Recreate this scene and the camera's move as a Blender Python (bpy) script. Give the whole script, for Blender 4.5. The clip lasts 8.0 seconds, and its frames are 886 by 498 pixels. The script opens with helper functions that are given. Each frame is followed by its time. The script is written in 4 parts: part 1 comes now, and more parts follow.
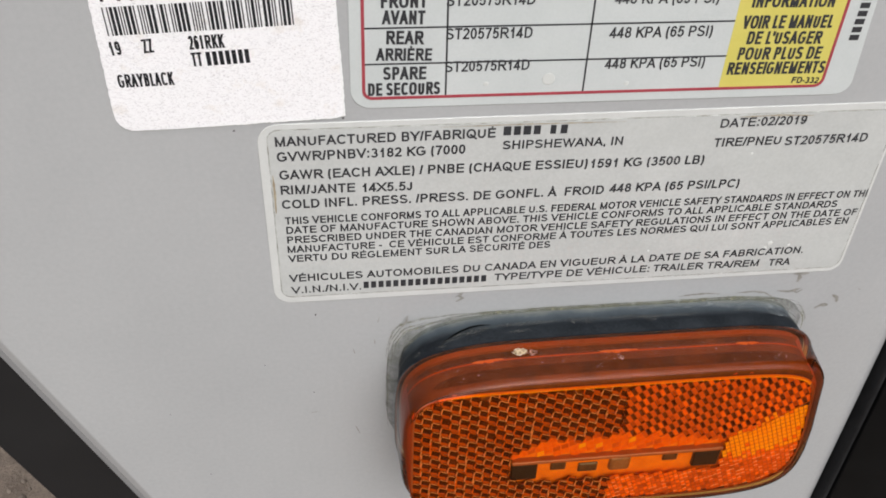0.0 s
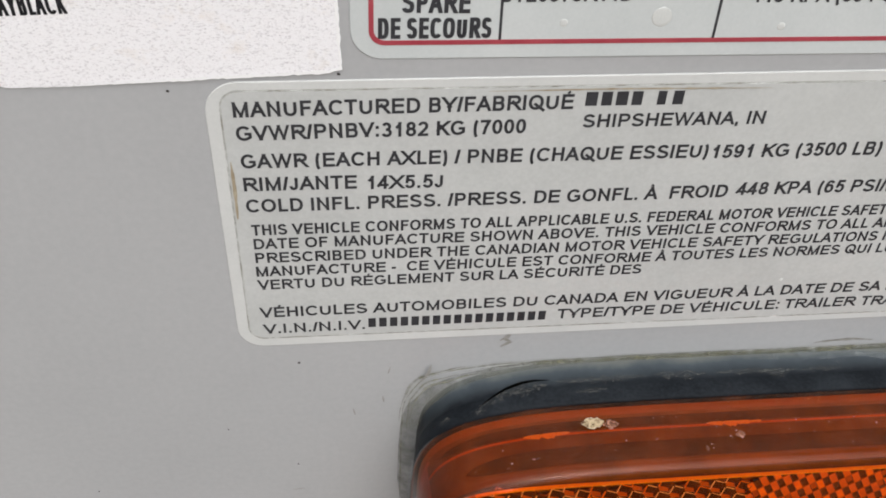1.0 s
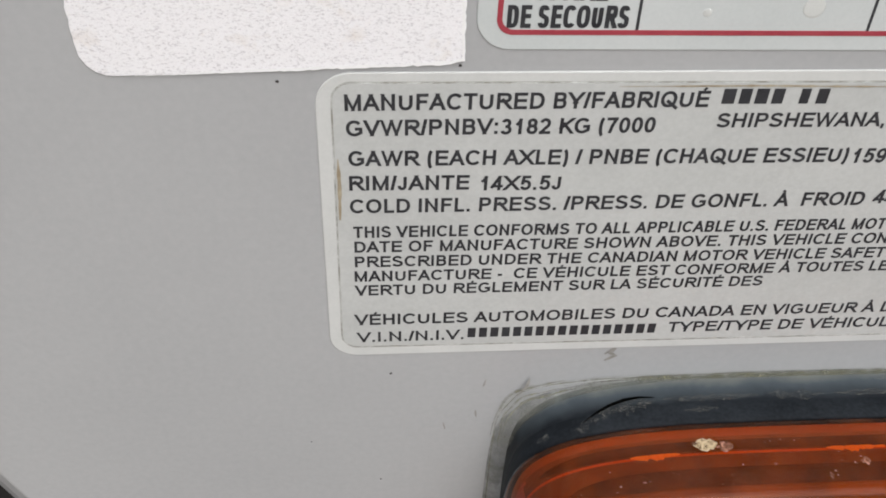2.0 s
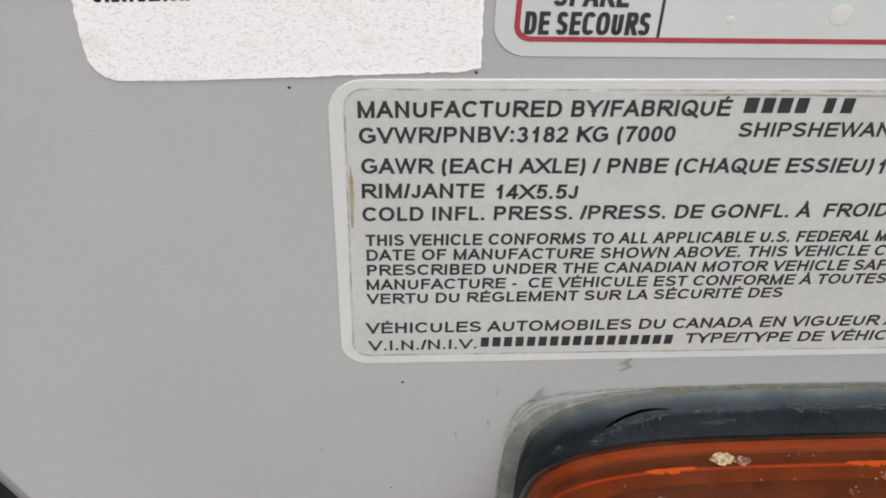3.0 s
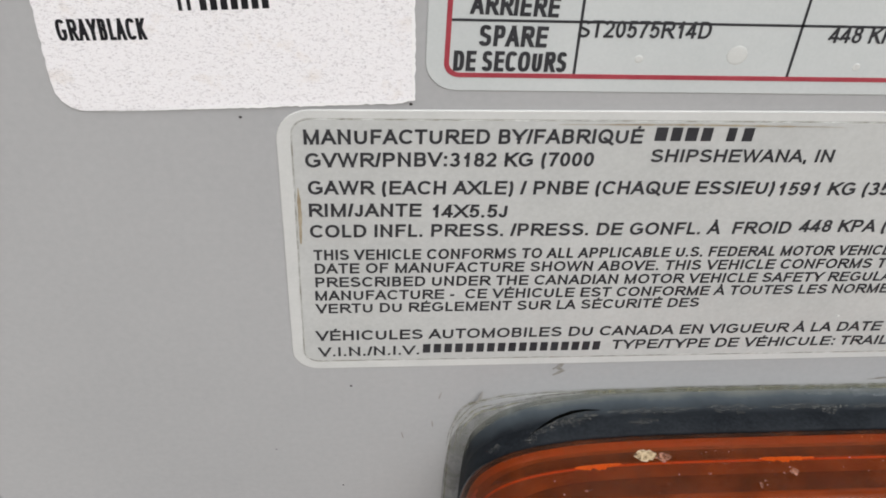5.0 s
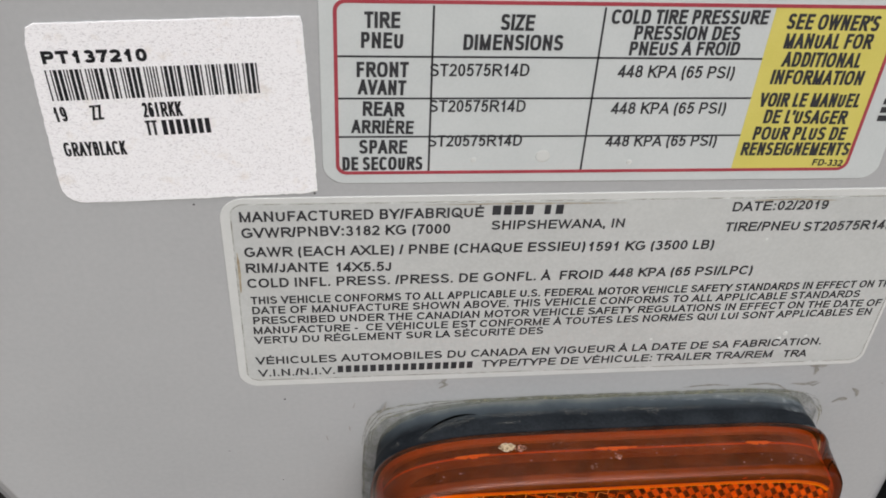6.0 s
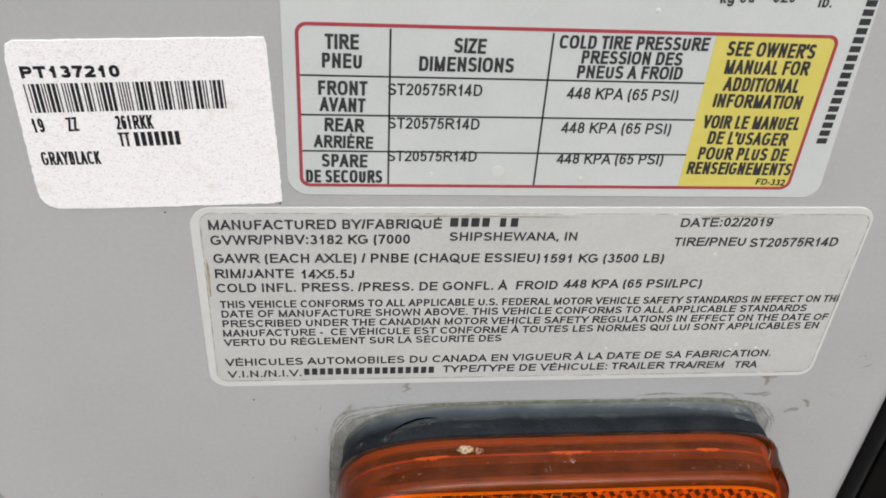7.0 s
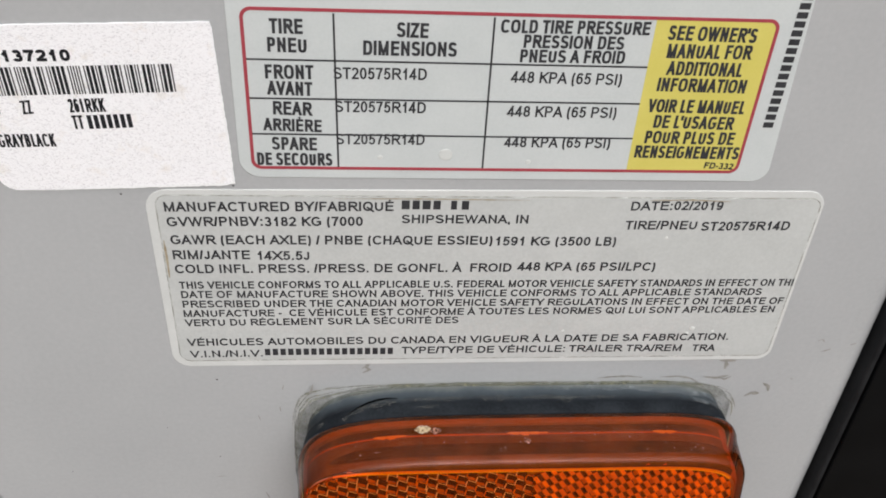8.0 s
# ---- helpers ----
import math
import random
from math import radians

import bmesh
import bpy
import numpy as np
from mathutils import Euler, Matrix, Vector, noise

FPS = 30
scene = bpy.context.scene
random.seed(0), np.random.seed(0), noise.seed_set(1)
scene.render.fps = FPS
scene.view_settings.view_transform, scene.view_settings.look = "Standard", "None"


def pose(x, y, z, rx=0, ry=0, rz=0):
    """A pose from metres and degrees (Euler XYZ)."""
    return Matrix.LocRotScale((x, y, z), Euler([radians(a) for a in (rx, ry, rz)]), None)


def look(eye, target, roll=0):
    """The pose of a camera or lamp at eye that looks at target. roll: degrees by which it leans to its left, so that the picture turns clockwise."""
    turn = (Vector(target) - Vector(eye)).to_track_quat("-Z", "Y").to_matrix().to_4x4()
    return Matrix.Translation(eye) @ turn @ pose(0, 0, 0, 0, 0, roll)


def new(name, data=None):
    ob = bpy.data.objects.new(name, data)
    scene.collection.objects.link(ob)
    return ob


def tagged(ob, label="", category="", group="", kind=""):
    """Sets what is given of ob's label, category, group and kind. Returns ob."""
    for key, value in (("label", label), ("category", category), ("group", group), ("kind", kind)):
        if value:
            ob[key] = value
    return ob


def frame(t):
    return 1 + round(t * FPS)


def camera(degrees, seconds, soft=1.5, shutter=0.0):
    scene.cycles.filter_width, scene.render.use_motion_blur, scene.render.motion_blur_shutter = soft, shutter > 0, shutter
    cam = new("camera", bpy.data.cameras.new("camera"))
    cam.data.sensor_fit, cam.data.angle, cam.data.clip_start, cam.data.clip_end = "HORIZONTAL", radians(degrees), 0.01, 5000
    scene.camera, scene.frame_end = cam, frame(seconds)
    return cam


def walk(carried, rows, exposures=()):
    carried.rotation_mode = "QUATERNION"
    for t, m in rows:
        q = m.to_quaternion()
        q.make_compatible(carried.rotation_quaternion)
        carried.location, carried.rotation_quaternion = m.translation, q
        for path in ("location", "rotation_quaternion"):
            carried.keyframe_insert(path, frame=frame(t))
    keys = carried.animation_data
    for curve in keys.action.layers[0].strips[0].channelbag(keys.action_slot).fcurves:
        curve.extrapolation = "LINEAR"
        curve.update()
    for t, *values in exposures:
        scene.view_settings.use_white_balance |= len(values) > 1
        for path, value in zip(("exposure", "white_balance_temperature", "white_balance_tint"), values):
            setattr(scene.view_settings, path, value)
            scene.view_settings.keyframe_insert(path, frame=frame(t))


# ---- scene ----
cam = camera(51.48, 8.0, soft=1.8)
ROWS = [
    (0, 0.01220, -0.15550, 0.89486, 50.932, -2.190, -7.102),
    (0.2, 0.01507, -0.13602, 0.88231, 50.092, -2.919, -7.922),
    (0.5, 0.01923, -0.11389, 0.86594, 49.848, -3.162, -6.972),
    (0.7, 0.01799, -0.10563, 0.86165, 49.464, -3.149, -7.363),
    (1, 0.01587, -0.10222, 0.85842, 50.123, -2.407, -5.801),
    (1.2, 0.01271, -0.09839, 0.85642, 49.756, -1.955, -4.952),
    (1.5, 0.00889, -0.09607, 0.85246, 50.253, -2.016, -4.264),
    (1.7, 0.00629, -0.09361, 0.85268, 49.940, -2.104, -4.355),
    (2, 0.00489, -0.09449, 0.85262, 50.296, -2.245, -4.048),
    (2.2, 0.00433, -0.09452, 0.85275, 50.441, -2.353, -3.947),
    (3.3, 0.00502, -0.09114, 0.85204, 49.906, -2.093, -2.970),
    (3.5, 0.00452, -0.09281, 0.85157, 49.899, -2.273, -3.046),
    (4, 0.00763, -0.09475, 0.85226, 49.981, -2.485, -3.107),
    (4.2, 0.00626, -0.09441, 0.85324, 49.993, -2.535, -3.336),
    (5.3, 0.01134, -0.10714, 0.87134, 50.974, -3.297, -5.074),
    (5.5, 0.01349, -0.11853, 0.88411, 51.963, -3.186, -5.741),
    (5.7, 0.01609, -0.12987, 0.89408, 52.223, -3.089, -5.908),
    (6, 0.01997, -0.13574, 0.89263, 52.706, -3.029, -5.668),
    (6.2, 0.02198, -0.13680, 0.89193, 53.190, -3.103, -5.617),
    (6.5, 0.02369, -0.13773, 0.89477, 53.016, -3.441, -5.337),
    (6.7, 0.02434, -0.14079, 0.89465, 53.210, -3.542, -5.204),
    (7, 0.02751, -0.14304, 0.89830, 53.224, -3.642, -4.897),
    (7.2, 0.03154, -0.14575, 0.89693, 53.310, -3.442, -4.620),
    (7.5, 0.03766, -0.14689, 0.89687, 52.926, -3.330, -4.235),
    (7.7, 0.03864, -0.14780, 0.89758, 53.424, -3.213, -4.264),
    (8, 0.04015, -0.14769, 0.89934, 52.685, -3.109, -3.864),
]
walk(cam, [(t, pose(x, y, z, rx, ry, rz)) for t, x, y, z, rx, ry, rz in ROWS],
     exposures=[(0.0, 0.03), (0.5, -0.08), (1.0, -0.12), (2.0, -0.13), (3.5, -0.12), (4.2, -0.13), (5.5, -0.2), (6.0, -0.24), (6.5, -0.14), (7.0, -0.06), (8.0, -0.05)])

# ---- world and light: a bright overcast day ----
world = bpy.data.worlds.new("overcast_sky")
scene.world = world
world.use_nodes = True
wn = world.node_tree
sky = wn.nodes.new("ShaderNodeTexSky")
sky.sky_type = "NISHITA"
sky.sun_disc = False
sky.sun_elevation = radians(52)
sky.sun_rotation = radians(172)
sky.air_density, sky.dust_density, sky.ozone_density = 1.0, 4.0, 1.0
soften = wn.nodes.new("ShaderNodeHueSaturation")
soften.inputs["Saturation"].default_value = 0.2
wn.links.new(sky.outputs[0], soften.inputs["Color"])
wn.links.new(soften.outputs[0], wn.nodes["Background"].inputs[0])
wn.nodes["Background"].inputs[1].default_value = 0.145

sun_data = bpy.data.lights.new("sun", "SUN")
sun_data.energy, sun_data.angle, sun_data.color = 1.3, radians(75), (1.0, 0.98, 0.95)
sun = new("sun", sun_data)
sun.matrix_world = look((0.6, -4.0, 6.0), (0, 0, 0.8))

# ---- plan ----
# The plan lies on the trailer's side wall: x along it, z up from the lower sticker's top edge, y out of it (minus is towards the eye).
# One plan unit is UNIT metres.
UNIT, HEIGHT = 0.000865, 0.8


def at(x, z, y=0.0):
    return Vector((x * UNIT, y * UNIT, HEIGHT + z * UNIT))


# ---- materials ----
def material(name):
    m = bpy.data.materials.new(name)
    m.use_nodes = True
    return m, m.node_tree, m.node_tree.nodes["Principled BSDF"]


def node(tree, kind, **values):
    n = tree.nodes.new(kind)
    for key, value in values.items():
        n.inputs[key.replace("_", " ")].default_value = value
    return n


def textured(name, one, two, rough, scale, spread=(0.35, 0.65), fine=4000.0, bump=0.1, bump_size=0.0002, rough_spread=0.06, metal=0.0, coat=0.0, ior=1.5):
    """Two colours mixed by large and fine noise, with fine relief and uneven gloss."""
    m, tree, bsdf = material(name)
    place = node(tree, "ShaderNodeNewGeometry")
    large = node(tree, "ShaderNodeTexNoise", Scale=scale, Detail=6.0, Roughness=0.6)
    small = node(tree, "ShaderNodeTexNoise", Scale=fine, Detail=3.0, Roughness=0.6)
    for n in (large, small):
        tree.links.new(place.outputs["Position"], n.inputs["Vector"])
    both = node(tree, "ShaderNodeMix")
    both.data_type = "FLOAT"
    both.inputs["Factor"].default_value = 0.35
    tree.links.new(large.outputs[0], both.inputs["A"])
    tree.links.new(small.outputs[0], both.inputs["B"])
    ramp = node(tree, "ShaderNodeValToRGB")
    ramp.color_ramp.elements[0].position, ramp.color_ramp.elements[0].color = spread[0], (*one, 1)
    ramp.color_ramp.elements[1].position, ramp.color_ramp.elements[1].color = spread[1], (*two, 1)
    tree.links.new(both.outputs["Result"], ramp.inputs[0])
    tree.links.new(ramp.outputs[0], bsdf.inputs["Base Color"])
    gloss = node(tree, "ShaderNodeMapRange", To_Min=rough - rough_spread, To_Max=rough + rough_spread)
    tree.links.new(large.outputs[0], gloss.inputs["Value"])
    tree.links.new(gloss.outputs[0], bsdf.inputs["Roughness"])
    relief = node(tree, "ShaderNodeBump", Strength=bump, Distance=bump_size)
    tree.links.new(small.outputs[0], relief.inputs["Height"])
    tree.links.new(relief.outputs[0], bsdf.inputs["Normal"])
    bsdf.inputs["Metallic"].default_value, bsdf.inputs["Coat Weight"].default_value, bsdf.inputs["IOR"].default_value = metal, coat, ior
    return m


def amber(name, tint, gloss_rough, body, share, ior=1.5):
    """Clear dyed plastic: what is behind shows through it in its tint, with a glossy skin and a little milky body."""
    m, tree, bsdf = material(name)
    clear = node(tree, "ShaderNodeBsdfTransparent", Color=(*tint, 1))
    bsdf.inputs["Base Color"].default_value = (*body, 1)
    bsdf.inputs["Roughness"].default_value = gloss_rough
    skin = node(tree, "ShaderNodeBsdfGlossy", Roughness=gloss_rough)
    milky = node(tree, "ShaderNodeMixShader", Fac=share)
    if share > 0:
        # fine dust and rubbed patches
        dust = node(tree, "ShaderNodeTexNoise", Scale=2600.0, Detail=6.0, Roughness=0.7)
        patch = node(tree, "ShaderNodeTexNoise", Scale=170.0, Detail=4.0)
        level = node(tree, "ShaderNodeMath")
        span = node(tree, "ShaderNodeMapRange", From_Min=0.9, From_Max=1.3, To_Min=0.5 * share, To_Max=4.0 * share)
        spot = node(tree, "ShaderNodeNewGeometry")
        for texture, slot in ((dust, 0), (patch, 1)):
            tree.links.new(spot.outputs["Position"], texture.inputs["Vector"])
            tree.links.new(texture.outputs[0], level.inputs[slot])
        tree.links.new(level.outputs[0], span.inputs["Value"])
        tree.links.new(span.outputs[0], milky.inputs[0])
    tree.links.new(clear.outputs[0], milky.inputs[1])
    tree.links.new(bsdf.outputs[0], milky.inputs[2])
    fresnel = node(tree, "ShaderNodeFresnel", IOR=ior)
    grain = node(tree, "ShaderNodeTexNoise", Scale=900.0, Detail=5.0)
    place = node(tree, "ShaderNodeNewGeometry")
    tree.links.new(place.outputs["Position"], grain.inputs["Vector"])
    relief = node(tree, "ShaderNodeBump", Strength=0.06, Distance=0.0003)
    tree.links.new(grain.outputs[0], relief.inputs["Height"])
    tree.links.new(relief.outputs[0], skin.inputs["Normal"])
    mix = node(tree, "ShaderNodeMixShader")
    tree.links.new(fresnel.outputs[0], mix.inputs[0])
    tree.links.new(milky.outputs[0], mix.inputs[1])
    tree.links.new(skin.outputs[0], mix.inputs[2])
    tree.links.new(mix.outputs[0], tree.nodes["Material Output"].inputs[0])
    return m


def dusting(name, one, two, scale, low, high):
    """A thin film that lets the surface under it show where the noise is low."""
    m = textured(name, one, two, 0.7, scale)
    tree = m.node_tree
    place = node(tree, "ShaderNodeNewGeometry")
    cover = node(tree, "ShaderNodeTexNoise", Scale=scale, Detail=5.0, Roughness=0.7)
    tree.links.new(place.outputs["Position"], cover.inputs["Vector"])
    ramp = node(tree, "ShaderNodeMapRange", From_Min=low, From_Max=high)
    tree.links.new(cover.outputs[0], ramp.inputs["Value"])
    mix = node(tree, "ShaderNodeMixShader")
    tree.links.new(ramp.outputs[0], mix.inputs[0])
    tree.links.new(node(tree, "ShaderNodeBsdfTransparent").outputs[0], mix.inputs[1])
    tree.links.new(tree.nodes["Principled BSDF"].outputs[0], mix.inputs[2])
    tree.links.new(mix.outputs[0], tree.nodes["Material Output"].inputs[0])
    return m


def paper_stock():
    """Matt white label paper: fibres drawn out one way, fine relief, and faint tan stains."""
    m, tree, bsdf = material("white_paper")
    place = node(tree, "ShaderNodeNewGeometry")
    draw = node(tree, "ShaderNodeMapping", Scale=(0.5, 1.0, 1.0), Rotation=(0.0, 0.12, 0.0))
    tree.links.new(place.outputs["Position"], draw.inputs["Vector"])
    fibre = node(tree, "ShaderNodeTexNoise", Scale=4600.0, Detail=4.0, Roughness=0.8)
    stain = node(tree, "ShaderNodeTexNoise", Scale=170.0, Detail=6.0, Roughness=0.65)
    tree.links.new(draw.outputs[0], fibre.inputs["Vector"])
    tree.links.new(place.outputs["Position"], stain.inputs["Vector"])
    grain = node(tree, "ShaderNodeValToRGB")
    grain.color_ramp.elements[0].position, grain.color_ramp.elements[0].color = 0.36, (0.68, 0.667, 0.695, 1)
    grain.color_ramp.elements[1].position, grain.color_ramp.elements[1].color = 0.48, (0.985, 0.977, 1.0, 1)
    tree.links.new(fibre.outputs[0], grain.inputs[0])
    amount = node(tree, "ShaderNodeMapRange", From_Min=0.56, From_Max=0.78, To_Min=0.0, To_Max=0.45)
    tree.links.new(stain.outputs[0], amount.inputs["Value"])
    mix = node(tree, "ShaderNodeMix")
    mix.data_type = "RGBA"
    mix.inputs[7].default_value = (0.70, 0.60, 0.49, 1)
    tree.links.new(amount.outputs[0], mix.inputs[0])
    tree.links.new(grain.outputs[0], mix.inputs[6])
    tree.links.new(mix.outputs[2], bsdf.inputs["Base Color"])
    bsdf.inputs["Roughness"].default_value = 0.88
    relief = node(tree, "ShaderNodeBump", Strength=0.75, Distance=0.0002)
    tree.links.new(fibre.outputs[0], relief.inputs["Height"])
    tree.links.new(relief.outputs[0], bsdf.inputs["Normal"])
    return m


def dust_and_sheen():
    """Slate rubber with a grey film of dust and old sealant, and painted sky sheen, that thins out away from the wall,
    on the side that faces up.
    """
    m = textured("dusty_sheen_rubber", (0.007, 0.009, 0.012), (0.022, 0.027, 0.032), 0.5, 110.0, fine=1500.0, bump=0.2, ior=1.25)
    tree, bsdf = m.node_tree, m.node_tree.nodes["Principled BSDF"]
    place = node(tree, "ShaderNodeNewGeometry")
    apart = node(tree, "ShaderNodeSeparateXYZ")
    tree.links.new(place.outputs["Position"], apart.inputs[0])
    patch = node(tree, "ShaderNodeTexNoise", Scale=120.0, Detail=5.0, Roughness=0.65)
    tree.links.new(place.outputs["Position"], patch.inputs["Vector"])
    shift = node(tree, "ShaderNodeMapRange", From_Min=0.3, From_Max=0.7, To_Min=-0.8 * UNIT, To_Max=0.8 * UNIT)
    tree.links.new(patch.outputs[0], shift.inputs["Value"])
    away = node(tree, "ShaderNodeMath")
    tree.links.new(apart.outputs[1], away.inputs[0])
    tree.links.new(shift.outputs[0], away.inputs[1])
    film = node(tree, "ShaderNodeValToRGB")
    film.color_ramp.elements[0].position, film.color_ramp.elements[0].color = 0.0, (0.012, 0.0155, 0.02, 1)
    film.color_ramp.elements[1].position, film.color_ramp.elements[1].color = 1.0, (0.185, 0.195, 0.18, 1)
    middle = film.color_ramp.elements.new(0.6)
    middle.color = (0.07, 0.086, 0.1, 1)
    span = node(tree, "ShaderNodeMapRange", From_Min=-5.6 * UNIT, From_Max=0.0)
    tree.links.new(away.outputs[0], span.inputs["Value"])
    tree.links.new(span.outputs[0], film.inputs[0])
    # upward faces are made paler: dust, and sky light put into the colour
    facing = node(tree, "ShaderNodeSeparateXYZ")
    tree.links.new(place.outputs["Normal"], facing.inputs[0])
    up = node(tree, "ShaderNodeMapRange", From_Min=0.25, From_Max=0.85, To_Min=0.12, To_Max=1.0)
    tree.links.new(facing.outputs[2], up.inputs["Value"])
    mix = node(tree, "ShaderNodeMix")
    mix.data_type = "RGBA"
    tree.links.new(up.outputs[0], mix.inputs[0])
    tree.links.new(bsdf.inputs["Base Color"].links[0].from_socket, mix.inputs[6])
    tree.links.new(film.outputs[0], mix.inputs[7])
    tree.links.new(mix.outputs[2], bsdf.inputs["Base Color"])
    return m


GELCOAT = textured("grey_gelcoat", (0.398, 0.406, 0.416), (0.456, 0.463, 0.471), 0.19, 14.0, fine=900.0, bump=0.03, ior=1.55)
BLACK = textured("black_plastic", (0.010, 0.010, 0.011), (0.017, 0.017, 0.018), 0.5, 30.0, fine=2500.0, bump=0.08, ior=1.35)
JET = textured("smooth_black_panel", (0.002, 0.0023, 0.0027), (0.005, 0.0054, 0.006), 0.4, 60.0, fine=2500.0, bump=0.04, ior=1.16)
GASKET = textured("matt_black_rubber", (0.006, 0.0065, 0.008), (0.02, 0.021, 0.023), 0.7, 150.0, bump=0.4, ior=1.3)
BODY = textured("trailer_body", (0.4, 0.4, 0.4), (0.46, 0.455, 0.455), 0.35, 6.0)
VINYL = textured("off_white_vinyl", (0.545, 0.58, 0.58), (0.615, 0.645, 0.645), 0.32, 60.0, fine=2600.0, bump=0.05)
BORDER = textured("white_vinyl_border", (0.58, 0.595, 0.585), (0.66, 0.67, 0.66), 0.34, 90.0, fine=2600.0, bump=0.05)
FILM = textured("laminated_film", (0.49, 0.505, 0.497), (0.583, 0.597, 0.588), 0.24, 55.0, fine=1500.0, bump=0.06)
FILM_DIRT = dusting("film_edge_dirt", (0.25, 0.24, 0.20), (0.40, 0.385, 0.33), 260.0, 0.35, 0.85)
PAPER = paper_stock()
PAPER_HIGHLIGHT = textured("paper_edge_highlight", (0.90, 0.90, 0.91), (0.95, 0.95, 0.95), 0.8, 160.0)
YELLOW = textured("yellow_print", (0.62, 0.55, 0.12), (0.70, 0.62, 0.165), 0.3, 80.0, bump=0.05)
RED = textured("red_print", (0.33, 0.04, 0.06), (0.42, 0.07, 0.09), 0.3, 300.0, bump=0.05)
INK = textured("grey_black_ink", (0.02, 0.021, 0.026), (0.042, 0.044, 0.05), 0.45, 400.0, bump=0.03)
BLACK_INK = textured("black_thermal_ink", (0.004, 0.004, 0.006), (0.02, 0.02, 0.024), 0.65, 500.0, bump=0.1, ior=1.3)
RUBBER = textured("slate_rubber", (0.009, 0.0115, 0.015), (0.03, 0.036, 0.043), 0.55, 110.0, spread=(0.4, 0.75), fine=1800.0, bump=0.3, ior=1.2)
DUSTY_SHEEN = dust_and_sheen()
SEALANT = dusting("old_clear_sealant", (0.085, 0.09, 0.078), (0.205, 0.208, 0.184), 160.0, 0.32, 0.82)
VOID = textured("black_gap", (0.0008, 0.0008, 0.0008), (0.002, 0.002, 0.002), 0.9, 300.0, ior=1.1)
FLECK = textured("pale_dust_fleck", (0.35, 0.2, 0.12), (0.62, 0.45, 0.33), 0.9, 900.0)
GRIME = dusting("olive_grime", (0.15, 0.15, 0.075), (0.27, 0.265, 0.17), 500.0, 0.3, 0.8)
SCUFF = textured("brown_scuff", (0.20, 0.19, 0.165), (0.34, 0.335, 0.32), 0.7, 700.0)
CHIP = dusting("dried_insect_spot", (0.36, 0.24, 0.12), (0.70, 0.58, 0.38), 1300.0, 0.30, 0.52)
FAINT = dusting("faint_pink_spot", (0.34, 0.14, 0.08), (0.6, 0.32, 0.22), 1300.0, 0.34, 0.68)
PALE = dusting("pale_scuff", (0.06, 0.065, 0.065), (0.21, 0.21, 0.195), 2300.0, 0.45, 0.80)
HAZE = dusting("pale_sealant_sheen", (0.17, 0.2, 0.225), (0.3, 0.33, 0.345), 420.0, 0.38, 0.85)
BUBBLE = textured("lifted_film", (0.60, 0.62, 0.605), (0.68, 0.695, 0.68), 0.3, 100.0)
SPECK = textured("dark_speck", (0.02, 0.018, 0.016), (0.05, 0.04, 0.04), 0.7, 500.0)
STAIN = textured("rust_brown_stain", (0.3, 0.24, 0.16), (0.45, 0.4, 0.3), 0.6, 500.0)
LENS = amber("amber_lens", (0.94, 0.55, 0.19), 0.05, (0.62, 0.12, 0.015), 0.04, 1.36)
LENS_FACE = amber("amber_lens_face", (1.0, 0.9, 0.62), 0.06, (0.6, 0.12, 0.04), 0.0, 1.2)
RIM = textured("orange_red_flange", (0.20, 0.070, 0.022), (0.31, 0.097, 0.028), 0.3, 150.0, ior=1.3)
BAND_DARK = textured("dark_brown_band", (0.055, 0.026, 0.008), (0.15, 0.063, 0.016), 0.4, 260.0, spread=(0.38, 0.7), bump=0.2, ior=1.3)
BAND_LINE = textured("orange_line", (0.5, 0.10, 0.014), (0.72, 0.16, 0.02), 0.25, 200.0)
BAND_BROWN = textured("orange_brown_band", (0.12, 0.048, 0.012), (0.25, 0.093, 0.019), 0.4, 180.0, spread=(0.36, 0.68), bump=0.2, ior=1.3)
BAND_GLINT = textured("painted_glint", (0.95, 0.3, 0.04), (1.0, 0.42, 0.08), 0.2, 300.0)
BLOCK = textured("black_block", (0.02, 0.008, 0.005), (0.04, 0.015, 0.008), 0.4, 300.0)
# one moulded amber plastic; its lit and shaded faces are painted as separate colours
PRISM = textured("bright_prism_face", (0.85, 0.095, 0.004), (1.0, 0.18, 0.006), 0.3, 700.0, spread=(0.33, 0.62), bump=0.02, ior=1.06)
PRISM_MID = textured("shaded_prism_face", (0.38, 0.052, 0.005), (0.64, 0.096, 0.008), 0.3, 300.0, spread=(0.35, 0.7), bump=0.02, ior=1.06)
PRISM_LIT = textured("lit_prism_face", (1.0, 0.27, 0.001), (1.0, 0.36, 0.002), 0.42, 400.0, bump=0.02, ior=1.1)
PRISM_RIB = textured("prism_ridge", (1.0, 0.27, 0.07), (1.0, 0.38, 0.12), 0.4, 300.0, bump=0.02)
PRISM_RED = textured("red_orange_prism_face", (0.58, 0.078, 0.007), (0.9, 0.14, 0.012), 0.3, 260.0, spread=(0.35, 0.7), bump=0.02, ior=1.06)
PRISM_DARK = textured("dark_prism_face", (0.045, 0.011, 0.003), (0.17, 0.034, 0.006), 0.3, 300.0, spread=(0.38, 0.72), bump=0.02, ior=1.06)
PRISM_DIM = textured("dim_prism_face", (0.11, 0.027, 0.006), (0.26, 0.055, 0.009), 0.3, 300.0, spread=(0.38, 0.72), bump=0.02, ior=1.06)
